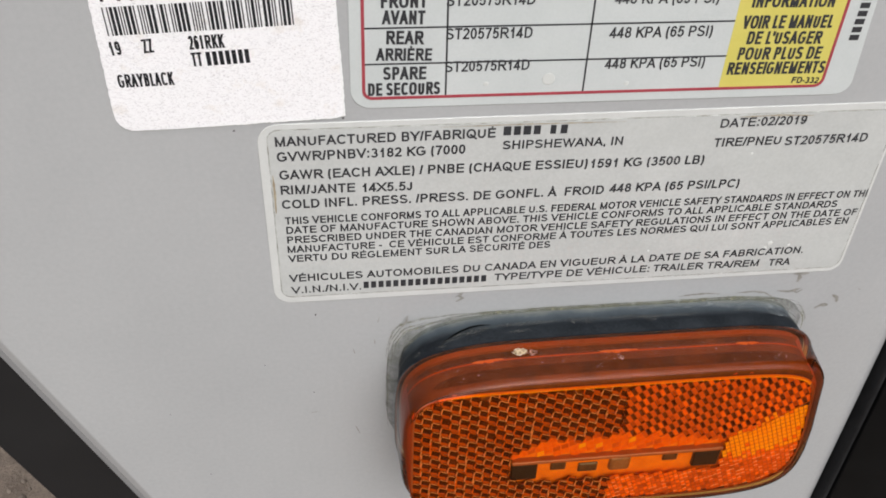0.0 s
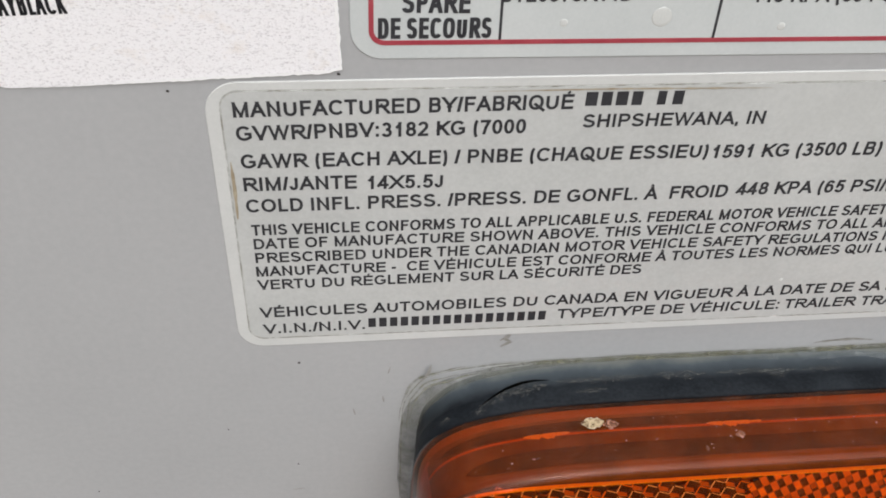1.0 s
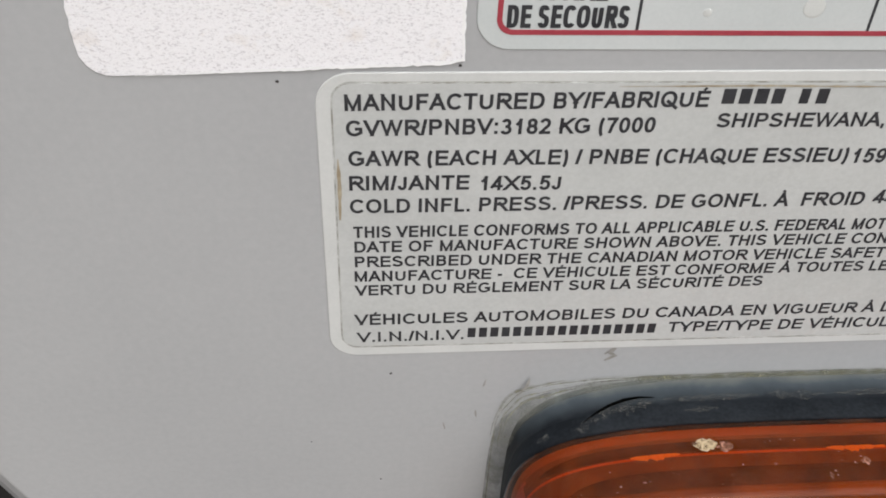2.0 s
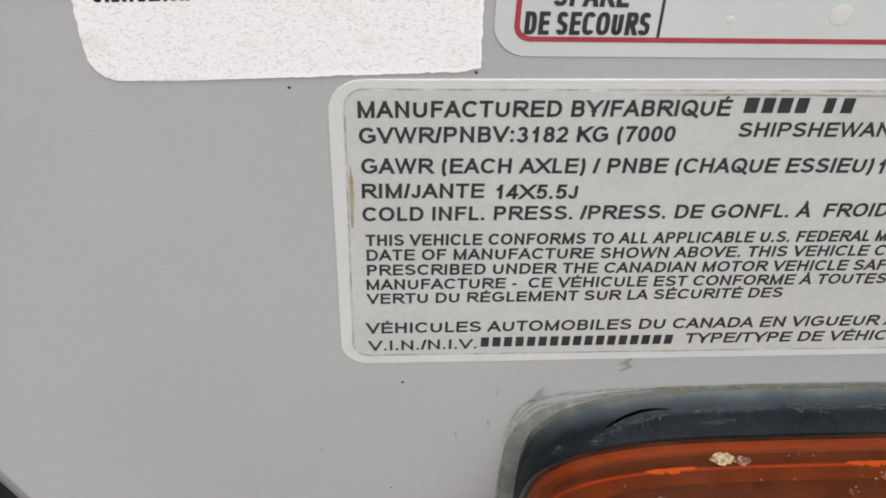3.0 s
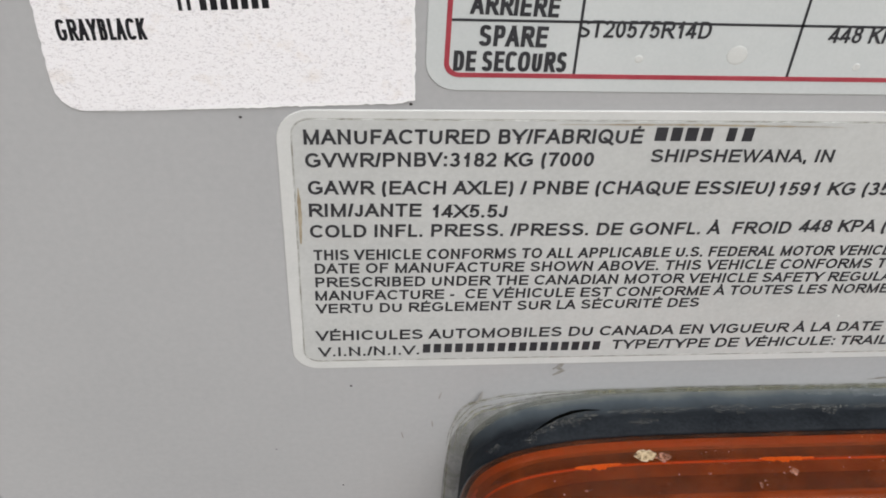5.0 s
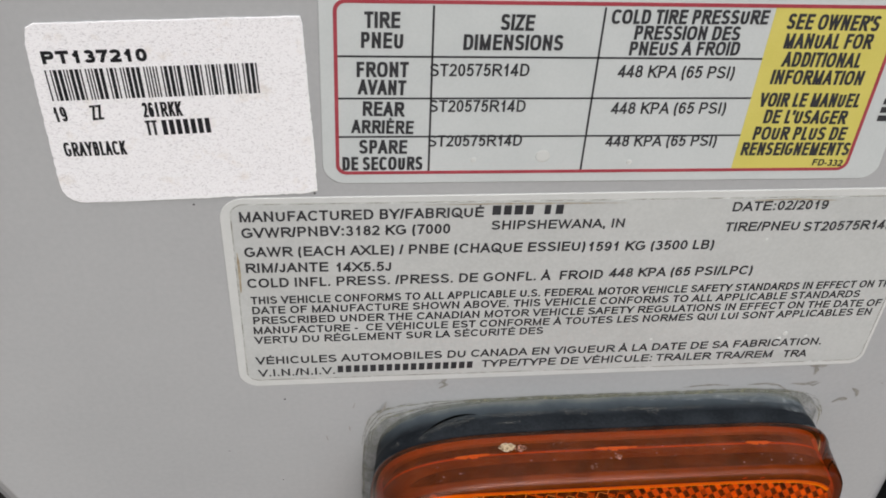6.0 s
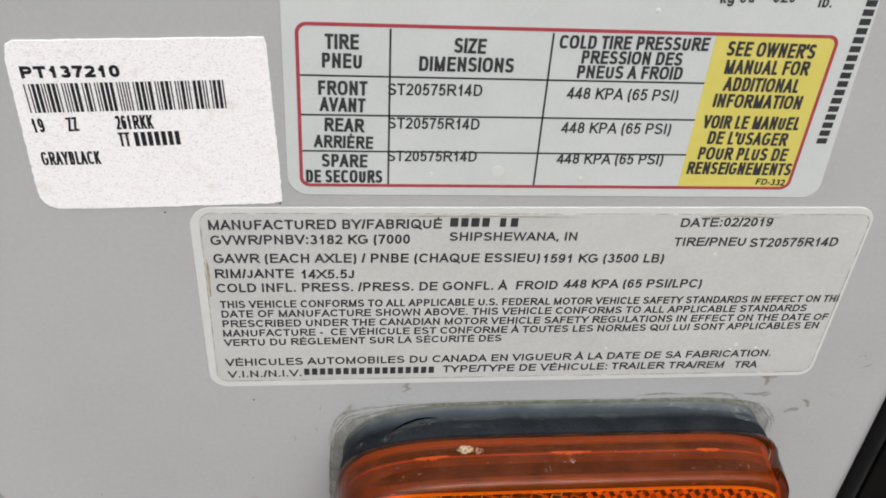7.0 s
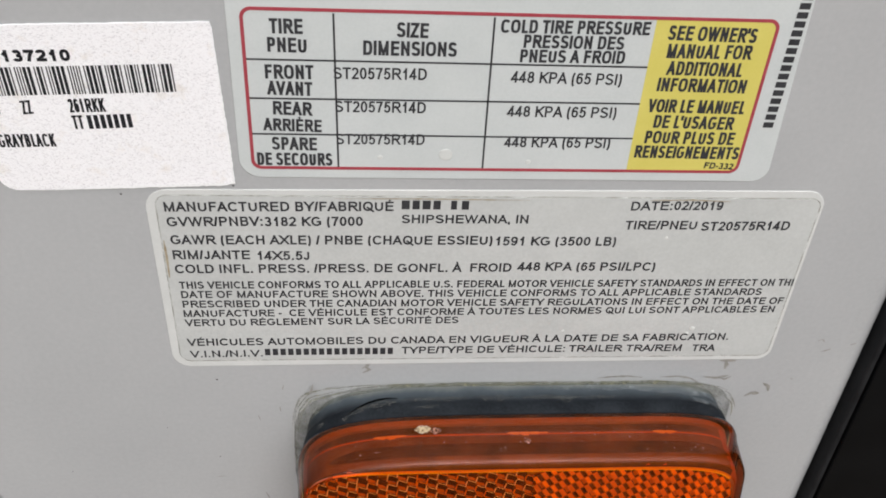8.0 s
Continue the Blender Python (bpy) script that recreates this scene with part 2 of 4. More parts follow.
HOUSING = textured("housing_plastic", (0.33, 0.072, 0.02), (0.44, 0.098, 0.028), 0.35, 200.0)
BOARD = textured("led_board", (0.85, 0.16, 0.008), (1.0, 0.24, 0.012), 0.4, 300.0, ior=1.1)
LED = textured("led_chip", (0.05, 0.022, 0.012), (0.16, 0.06, 0.025), 0.3, 700.0)
DOME = textured("brown_dome", (0.2, 0.07, 0.03), (0.34, 0.13, 0.05), 0.25, 400.0)
GRAVEL = textured("gravel_ground", (0.13, 0.10, 0.08), (0.29, 0.235, 0.19), 0.95, 40.0, fine=260.0, bump=0.5, bump_size=0.006)
STONE = textured("gravel_stone", (0.15, 0.12, 0.10), (0.31, 0.26, 0.215), 0.9, 70.0, fine=600.0, bump=0.4, bump_size=0.002)


# ---- building helpers ----
def part(name, bm, mat, parent, label="", smooth=False):
    """Links a bmesh (or a ready mesh) as one mesh object under a thing or a part."""
    if isinstance(bm, bmesh.types.BMesh):
        mesh = bpy.data.meshes.new(name)
        bm.normal_update()
        bm.to_mesh(mesh)
        bm.free()
    else:
        mesh = bm
    for m in mat if isinstance(mat, (list, tuple)) else [mat]:
        mesh.materials.append(m)
    if smooth:
        whole = sum(f.area for f in mesh.polygons)
        for f in mesh.polygons:
            f.use_smooth = f.area < 0.1 * whole
    ob = new(name, mesh)
    if parent is not None:
        ob.parent = parent
        if parent.type == "EMPTY":
            ob.matrix_parent_inverse = Matrix.Translation(-parent.location)
    return tagged(ob, label)


def thing(name, place, label, category, group="", kind=""):
    ob = new(name)
    ob.empty_display_size = 0.02
    ob.location = place
    return tagged(ob, label, category, group, kind)


def slab(points, front, back, edge=0.0, steps=2):
    """A plate of an outline (x, z), from y = back to y = front, with its front edges rounded."""
    bm = bmesh.new()
    rear = [bm.verts.new(at(x, z, back)) for x, z in points]
    fore = [bm.verts.new(at(x, z, front)) for x, z in points]
    n = len(points)
    bm.faces.new(rear)
    face = bm.faces.new(fore)
    for i in range(n):
        bm.faces.new((rear[i], rear[(i + 1) % n], fore[(i + 1) % n], fore[i]))
    bmesh.ops.recalc_face_normals(bm, faces=bm.faces[:])
    if edge:
        bmesh.ops.bevel(bm, geom=list(face.edges), offset=edge * UNIT, segments=steps, profile=0.5, affect="EDGES")
    return bm


def rounded(x0, z0, x1, z1, radius, steps=8, lean=0.0):
    """A rectangle's outline with round corners; radius may be four values: lower left, lower right, upper right, upper left."""
    radii = radius if isinstance(radius, (list, tuple)) else [radius] * 4
    points = []
    for (cx, cz, sx, sz, a0), r in zip(((x0, z0, 1, 1, 180), (x1, z0, -1, 1, 270), (x1, z1, -1, -1, 0), (x0, z1, 1, -1, 90)), radii):
        for k in range(steps + 1):
            a = radians(a0 + 90 * k / steps)
            px, pz = cx + sx * r + r * math.cos(a), cz + sz * r + r * math.sin(a)
            points.append((px + lean * (pz - z0), pz))
    return points


def tipped(points, slope, about):
    """An outline turned by a small slope about one x."""
    return [(x - slope * z, z + slope * (x - about)) for x, z in points]


def ring(outer, inner, front, back):
    """A flat frame between two outlines of equal length."""
    bm = bmesh.new()
    n = len(outer)
    loops = [[bm.verts.new(at(x, z, y)) for x, z in outline] for outline, y in ((outer, back), (outer, front), (inner, front), (inner, back))]
    for a, b in zip(loops, loops[1:]):
        for i in range(n):
            bm.faces.new((a[i], a[(i + 1) % n], b[(i + 1) % n], b[i]))
    bmesh.ops.recalc_face_normals(bm, faces=bm.faces[:])
    return bm


def blot(x, z, w, h, y, seed, turn=0.0, points=18, rough=0.45, thick=0.12):
    """A thin irregular spot, lying on the plane y."""
    rnd = random.Random(seed)
    outline = []
    for k in range(points):
        a = 2 * math.pi * k / points
        r = 1 + rough * (rnd.random() - 0.5) * 2
        px, pz = 0.5 * w * r * math.cos(a), 0.5 * h * r * math.sin(a)
        c, s = math.cos(radians(turn)), math.sin(radians(turn))
        outline.append((x + px * c - pz * s, z + px * s + pz * c))
    return slab(outline, y - thick, y + 0.05)


def streak(points, width, y, seed, thick=0.1):
    """A thin wavering smear along a few points, tapering at its ends."""
    rnd = random.Random(seed)
    fine = []
    for (ax, az), (bx, bz) in zip(points, points[1:]):
        steps = max(2, int(math.hypot(bx - ax, bz - az) / 1.2))
        fine += [(ax + (bx - ax) * k / steps, az + (bz - az) * k / steps) for k in range(steps)]
    fine.append(points[-1])
    n = len(fine)
    left, right = [], []
    for i, (x, z) in enumerate(fine):
        ax, az = fine[max(i - 1, 0)]
        bx, bz = fine[min(i + 1, n - 1)]
        d = math.hypot(bx - ax, bz - az) or 1.0
        nx, nz = -(bz - az) / d, (bx - ax) / d
        w = width * (0.15 + math.sin(math.pi * (i + 0.3) / n)) * (0.5 + rnd.random()) * 0.5
        left.append((x + nx * w, z + nz * w))
        right.append((x - nx * w, z - nz * w))
    bm = bmesh.new()
    a = [bm.verts.new(at(x, z, y - thick)) for x, z in left]
    b = [bm.verts.new(at(x, z, y - thick)) for x, z in right]
    for i in range(n - 1):
        bm.faces.new((a[i], b[i], b[i + 1], a[i + 1]))
    return bm


# ---- lettering: the printed sans-serif, drawn with a pen of even width ----
# The advance of each character and the room before and after its ink, in thousandths of the size.
ADVANCE = {278: " I.,:/", 333: "()-", 191: "'", 500: "Jk", 222: "l", 611: "FTZ", 667: "ABEKPSVXYÉÈÀ", 722: "CDHNRU", 778: "GOQ", 833: "M", 944: "W"}
BEFORE = {2: "AÀVXY", 12: "W4/", 23: "TZ", 28: "J2", 40: "0356789S", 48: "COQG", 60: "(", 18: ")", 76: "BDEÉÈFHKLMNPRUkulb", 93: "I.:,", 108: "1"}
AFTER = {2: "AÀVXY", 8: "KRW/", 23: "TZ", 40: "CDEÉÈF0356789SOQ4", 36: "L2", 55: "GBP", 76: "HMNUJu", 93: "I.:,", 165: "1", 18: "(", 60: ")"}
# The strokes of each character in a box of one by one: "x,y" is a point, "@" an arc of centre, radii and two angles.
STROKES = {
    "A": "0,0 .5,1|.5,1 1,0|.17,.31 .83,.31", "B": "0,0 0,1|0,1 .6,1 @.6,.765,.33,.235,90,-90 0,.53|0,.53 .65,.53 @.65,.265,.35,.265,90,-90 0,0",
    "C": "@.56,.5,.56,.5,38,320", "D": "0,0 0,1|0,1 .42,1 @.42,.5,.58,.5,90,-90 0,0", "E": "0,0 0,1|0,1 1,1|0,.53 .94,.53|0,0 1,0",
    "F": "0,0 0,1|0,1 1,1|0,.52 .86,.52", "G": "@.51,.5,.51,.5,40,306 1,.17 1,.45 .56,.45", "H": "0,0 0,1|1,0 1,1|0,.53 1,.53", "I": "0,0 0,1",
    "J": "1,1 1,.3 @.5,.3,.5,.3,0,-172", "K": "0,0 0,1|1,1 .12,.42|.36,.58 1,0", "L": "0,0 0,1|0,0 1,0", "M": "0,0 0,1|0,1 .5,0|.5,0 1,1|1,1 1,0",
    "N": "0,0 0,1|0,1 1,0|1,0 1,1", "O": "@.5,.5,.5,.5,90,450", "P": "0,0 0,1|0,1 .62,1 @.62,.735,.38,.265,90,-90 0,.47", "Q": "@.5,.5,.5,.5,90,450|.6,.24 1,-.04",
    "R": "0,0 0,1|0,1 .6,1 @.6,.745,.34,.255,90,-90 0,.49|.48,.49 1,0", "S": "@.49,.76,.44,.24,14,216 @.5,.245,.5,.245,36,-168", "T": "0,1 1,1|.5,1 .5,0",
    "U": "0,1 0,.36 @.5,.36,.5,.36,180,360 1,1", "V": "0,1 .5,0|.5,0 1,1", "W": "0,1 .25,0|.25,0 .5,1|.5,1 .75,0|.75,0 1,1", "X": "0,1 1,0|0,0 1,1",
    "Y": "0,1 .5,.42|1,1 .5,.42|.5,.48 .5,0", "Z": "0,1 1,1|1,1 0,0|0,0 1,0", "0": "@.5,.5,.5,.5,90,450", "1": "1,0 1,1|1,1 .78,.86 .12,.7",
    "2": "@.5,.72,.48,.28,168,-38 .04,.02|0,0 1,0", "3": "@.46,.755,.42,.245,160,-90|.36,.51 @.46,.255,.52,.255,90,-162", "4": ".74,0 .74,1|.74,1 0,.27|0,.25 1,.25",
    "5": ".92,1 .22,1|.22,1 .1,.5|@.48,.325,.52,.325,139,-158", "6": "@.5,.31,.48,.31,90,450|@.54,.5,.54,.5,38,196", "7": "0,1 1,1|1,1 .58,.5 .36,0",
    "8": "@.5,.765,.42,.235,90,450|@.5,.265,.5,.265,90,450", "9": "@.5,.69,.48,.31,90,450|@.46,.5,.54,.5,218,376", "(": "@1.1,.38,1.1,.68,98,262", ")": "@-.1,.38,1.1,.68,82,-82",
    "/": "0,0 1,1", "-": "0,.34 1,.34", ".": "0,0 0,.02", ",": "0,0 0,.02|0,0 -.5,-.17", ":": "0,0 0,.02|0,.66 0,.68", "'": "0,.78 0,1",
    "k": "0,0 0,1|.85,.7 0,.24|.3,.46 1,0", "g": "@.5,.36,.5,.36,90,450|1,.72 1,-.05 @.5,-.05,.5,.25,0,-160", "o": "@.5,.36,.5,.36,90,450", "u": "0,.72 0,.28 @.5,.28,.5,.28,180,360|1,.72 1,0",
    "l": "0,0 0,1", "b": "0,0 0,1|@.5,.36,.5,.36,90,450",
}
ACCENTS = {"É": ("E", ".46,1.2 .62,1.3"), "È": ("E", ".54,1.2 .38,1.3"), "À": ("A", ".54,1.2 .42,1.29")}
FREE = set("Q,()g")  # what reaches over the capitals' height or under the base line


def per_character(table, default):
    return {c: value for value, chars in table.items() for c in chars} | {"": default}


ADVANCE_OF, BEFORE_OF, AFTER_OF = per_character(ADVANCE, 556), per_character(BEFORE, 46), per_character(AFTER, 46)


def skeleton(c, square):
    """The strokes of a character as lists of points. square: 2 for round bowls, more for boxy ones."""
    base, mark = ACCENTS.get(c, (c, ""))
    runs = []
    for stroke in (STROKES[base] + ("|" + mark if mark else "")).split("|"):
        run = []
        for token in stroke.split():
            if token[0] == "@":
                cx, cy, rx, ry, a0, a1 = (float(v) for v in token[1:].split(","))
                steps = max(6, int(abs(a1 - a0) / 15))
                for k in range(steps + 1):
                    a = radians(a0 + (a1 - a0) * k / steps)
                    ca, sa = math.cos(a), math.sin(a)
                    run.append((cx + rx * math.copysign(abs(ca) ** (2 / square), ca), cy + ry * math.copysign(abs(sa) ** (2 / square), sa)))
            else:
                run.append(tuple(float(v) for v in token.split(",")))
        runs.append([p for i, p in enumerate(run) if not i or math.dist(p, run[i - 1]) > 1e-4])
    return runs


def clipped(polygon, low, high):
    """The part of a convex polygon between two heights."""
    for limit, sign in ((low, 1), (high, -1)):
        kept = []
        for (ax, ay), (bx, by) in zip(polygon, polygon[1:] + polygon[:1]):
            da, db = sign * (ay - limit), sign * (by - limit)
            if da >= 0:
                kept.append((ax, ay))
            if da * db < 0:
                kept.append((ax + (bx - ax) * da / (da - db), limit))
        polygon = kept
    return polygon


def inked(c, wide, cap, pen, square):
    """The quads that the pen leaves for a character wide by cap large, stroke by stroke."""
    strokes, runs = [], skeleton(c, square)
    for order, run in enumerate(runs):
        points = [(pen / 2 + x * (wide - pen), pen / 2 + y * (cap - pen)) for x, y in run]
        n = len(points)
        closed = n > 3 and math.hypot(points[0][0] - points[-1][0], points[0][1] - points[-1][1]) < 1e-6
        ways = []
        for (ax, ay), (bx, by) in zip(points, points[1:]):
            d = math.hypot(bx - ax, by - ay) or 1e-9
            ways.append(((bx - ax) / d, (by - ay) / d))
        sides = []
        for i, (x, y) in enumerate(points):
            before = ways[i - 1] if i or closed else ways[0]
            after = ways[i] if i < n - 1 else (ways[0] if closed else ways[-1])
            mx, my = before[0] + after[0], before[1] + after[1]
            d = math.hypot(mx, my) or 1e-9
            mx, my = mx / d, my / d
            lean = abs(before[0] * before[1]) if n == 2 and c in "MNW" else 0.0
            reach = (1 - 0.55 * lean) * min(1 / max(mx * before[0] + my * before[1], 0.3), 1.6) * pen / 2
            ends = 0.0 if closed else (-1.0 if i == 0 else (1.0 if i == n - 1 else 0.0))
            slope = abs(before[0] if ends > 0 else after[0])
            # straight ends run on past the base line and are cut level there; round ones stop square
            on = ends * (pen * (0.5 + 0.9 * slope) if n == 2 and abs(before[1]) > 0.25 else (pen / 2 if n <= 3 else 0.0))
            if c in ACCENTS and order == len(runs) - 1:
                on, reach = 0.2 * on, 0.8 * reach
            x, y = x + before[0] * on, y + before[1] * on
            sides.append(((x - my * reach, y + mx * reach), (x + my * reach, y - mx * reach)))
        quads = []
        for (a, b), (d, e) in zip(sides, sides[1:]):
            quad = [a, b, e, d]
            if c not in FREE and not (c in ACCENTS and order == len(runs) - 1):
                quad = clipped(quad, 0.0, cap)
            if len(quad) > 2:
                quads.append(quad)
        strokes.append(quads)
    return strokes


def words(parent, text, x0, z0, x1, z1, cap, y, mat=None, pen=0.15, square=2.15):
    """A printed line from (x0, z0) to (x1, z1) along its base, with capitals cap high; pen: the stroke's share of that height."""
    total = sum(ADVANCE_OF.get(c, ADVANCE_OF[""]) for c in text)
    first, last = BEFORE_OF.get(text[0], BEFORE_OF[""]), AFTER_OF.get(text[-1], AFTER_OF[""])
    length = math.hypot(x1 - x0, z1 - z0)
    ux, uz = (x1 - x0) / length, (z1 - z0) / length
    step = length / (total - first - last)
    pen = pen * cap
    points, faces, place = [], [], -first
    for c in text:
        advance, before, after = (table.get(c, table[""]) for table in (ADVANCE_OF, BEFORE_OF, AFTER_OF))
        if c != " ":
            wide = max((advance - before - after) * step, pen)
            start = (place + before) * step
            if c in "I.,:'l":
                start, wide = (place + advance / 2) * step - pen / 2, pen
            for layer, quads in enumerate(inked(c, wide, cap, pen, square)):
                for quad in quads:
                    faces.append(tuple(range(len(points), len(points) + len(quad))))
                    points += [at(x0 + ux * (start + a) - uz * b, z0 + uz * (start + a) + ux * b, y - 0.008 * layer) for a, b in quad]
        place += advance
    mesh = bpy.data.meshes.new("text_line")
    mesh.from_pydata(points, [], faces)
    return part("text_line", mesh, mat or INK, parent)


def bars(parent, widths, x0, z0, x1, z1, cap, y, mat=None):
    """Plain bars in the place of a line that is not lettered. widths: share of the line of each bar; minus for a gap."""
    total = sum(abs(w) for w in widths)
    ux, uz = x1 - x0, z1 - z0
    length = math.hypot(ux, uz)
    nx, nz = -uz / length * cap, ux / length * cap
    bm = bmesh.new()
    place = 0.0
    for w in widths:
        a, place = place, place + abs(w) / total
        if w > 0:
            quad = [(x0 + ux * a, z0 + uz * a), (x0 + ux * place, z0 + uz * place)]
            quad += [(x + nx, z + nz) for x, z in reversed(quad)]
            bm.faces.new([bm.verts.new(at(x, z, y)) for x, z in quad])
    return part("text_bar", bm, mat or INK, parent)


def bar(parent, name, x0, z0, x1, z1, wide, y, mat):
    """A ruled line of some width."""
    d = math.hypot(x1 - x0, z1 - z0)
    nx, nz = -(z1 - z0) / d * wide / 2, (x1 - x0) / d * wide / 2
    bm = bmesh.new()
    bm.faces.new([bm.verts.new(at(x, z, y)) for x, z in ((x0 - nx, z0 - nz), (x1 - nx, z1 - nz), (x1 + nx, z1 + nz), (x0 + nx, z0 + nz))])
    return part(name, bm, mat, parent)


# ---- ground ----
def build_ground():
    bm = bmesh.new()
    bmesh.ops.create_grid(bm, x_segments=60, y_segments=60, size=600.0)
    ob = part("ground", bm, GRAVEL, None)
    tagged(ob, "brown grey gravel ground", "ground", kind="structure")
    rnd = random.Random(5)
    bm = bmesh.new()
    for _ in range(900):
        x, y, r = -0.9 + 1.0 * rnd.random(), 0.1 + 1.3 * rnd.random(), 0.003 + 0.006 * rnd.random() ** 2
        m = Matrix.LocRotScale((x, y, r * 0.25), Euler((rnd.random() * 6, rnd.random() * 6, rnd.random() * 6)), (r, r * (0.6 + 0.4 * rnd.random()), r * 0.6))
        bmesh.ops.create_icosphere(bm, subdivisions=1, radius=1.0, matrix=m)
    stones = part("gravel", bm, STONE, None, smooth=True)
    tagged(stones, "loose brown grey gravel stones on the ground", "gravel", kind="stuff")


build_ground()


# ---- the trailer: a grey side wall with a raked front edge ----
def rake(z):
    """The x of the wall's raked front edge."""
    return -63.7 - 0.383 * (z + 80.0)


def rail(section, low, high):
    """A bar along the raked edge. section: (x from the edge, y), from front to back."""
    bm = bmesh.new()
    ends = [[bm.verts.new(at(rake(z) + dx, z, y)) for dx, y in section] for z in (low, high)]
    n = len(section)
    for i in range(n):
        bm.faces.new((ends[0][i], ends[0][(i + 1) % n], ends[1][(i + 1) % n], ends[1][i]))
    for e in ends:
        bm.faces.new(e)
    bmesh.ops.recalc_face_normals(bm, faces=bm.faces[:])
    return bm


def build_trailer():
    foot = -HEIGHT / UNIT
    trailer = thing("travel_trailer", at(rake(foot) + 300, foot), "grey travel trailer side wall with black edge trim", "trailer")
    low, high = -600.0, 1470.0
    panel = [(rake(low), low), (174.0, low), (174.0, high), (rake(high), high)]
    part("side_panel", slab(panel, 0.0, 22.0), GELCOAT, trailer, "glossy grey gelcoat panel")
    part("edge_roll", rail([(1.0, 0.05), (0.0, 0.0), (-0.6, 0.15), (-3.4, 1.5), (-3.8, 1.9), (-7.4, 4.2), (-8.0, 5.0), (-8.0, 12.0), (1.0, 12.0)], low, high), GELCOAT, trailer, "grey rolled front edge")
    bm = bmesh.new()
    roll = [(174.0, 0.0), (176.0, 0.1), (177.8, 0.4), (179.3, 0.9), (180.5, 1.6), (181.5, 2.6), (182.2, 4.0), (182.6, 7.0), (182.7, 11.0)]
    columns = [[bm.verts.new(at(x, z, y)) for z in (low, high)] for x, y in roll]
    for (a, b), (c, d) in zip(columns, columns[1:]):
        bm.faces.new((a, c, d, b))
    part("edge_return", bm, GELCOAT, trailer, "grey rolled back edge", smooth=True)
    strip = [(rake(low) - 31.6, low), (rake(low) - 4, low), (rake(high) - 4, high), (rake(high) - 31.6, high)]
    part("corner_moulding", slab(strip, 4.6, 26.0, 1.0, 3), BLACK, trailer, "black plastic corner moulding")
    bead = [(182.5, low), (184.4, low), (184.4, high), (182.5, high)]
    part("edge_gasket", slab(bead, -1.6, 20.0, 0.7, 4), GASKET, trailer, "black rubber edge gasket", smooth=True)
    dark = [(184.6, low), (520.0, low), (520.0, high), (184.6, high)]
    part("black_panel", slab(dark, -2.2, 26.0, 0.5, 3), JET, trailer, "black lower panel")
    top = 1500.0
    body = [(rake(foot) - 26, foot), (2600.0, foot), (2600.0, top), (rake(top) - 26, top)]
    part("body", slab(body, 24.0, 2600.0), BODY, trailer, "plain grey body")
    for k, (x, z, size) in enumerate(((-6.3, -0.8, 0.42), (9.0, -58.2, 0.45), (-5.7, -76.2, 0.24), (7.1, -88.2, 0.3), (-33.5, -93.6, 0.24), (-25.6, -121.6, 0.3), (18.0, 1.6, 0.4))):
        part("dirt_speck", blot(x, z, size, size * 0.8, 0.0, 40 + k), SPECK, trailer)
    for k, (width, points) in enumerate((
        (0.7, [(46.6, -52.6), (48.0, -53.2), (47.0, -54.2), (48.2, -55.0), (46.4, -56.2)]),
        (0.3, [(46.9, -54.0), (46.2, -54.6)]),
        (0.5, [(109.0, -59.0), (112.7, -58.6), (117.0, -58.4), (121.0, -58.9)]),
        (0.6, [(126.0, -58.9), (131.0, -58.6), (134.5, -59.4), (136.8, -61.0), (139.2, -63.0)]),
        (0.7, [(138.0, -58.9), (141.5, -59.4), (144.9, -58.5)]),
        (0.4, [(142.2, -59.2), (144.0, -60.0), (145.6, -58.9)]),
        (1.1, [(141.0, -52.8), (143.4, -53.0), (145.6, -52.9)]),
        (0.8, [(142.6, -53.2), (143.4, -54.4), (143.1, -56.0)]),
        (0.7, [(155.4, -61.6), (157.2, -62.8), (157.6, -64.8)]),
        (1.3, [(151.4, -66.6), (153.0, -65.4), (155.2, -65.6)]),
        (0.3, [(162.6, -59.9), (163.4, -60.2)]),
        (0.3, [(166.0, -46.0), (167.4, -45.4), (168.0, -46.4)]),
        (0.35, [(168.0, -50.0), (170.5, -49.0)]),
        (0.3, [(24.6, -70.4), (24.4, -68.6)]),
        (0.25, [(19.0, -73.6), (18.6, -71.8)]),
        (0.25, [(5.4, -96.8), (8.0, -96.5)]),
        (0.3, [(18.6, -104.0), (19.8, -107.6)]),
        (0.3, [(25.8, -60.4), (25.4, -62.2)]),
        (0.35, [(175.5, -47.5), (177.0, -47.0)]),
    )):
        part("scuff_mark", streak(points, width, 0.0, 60 + k), SCUFF, trailer)


build_trailer()


# ---- stickers ----
THICK = 0.25          # the stickers' thickness
PRINT = THICK + 0.06  # the print lies on it


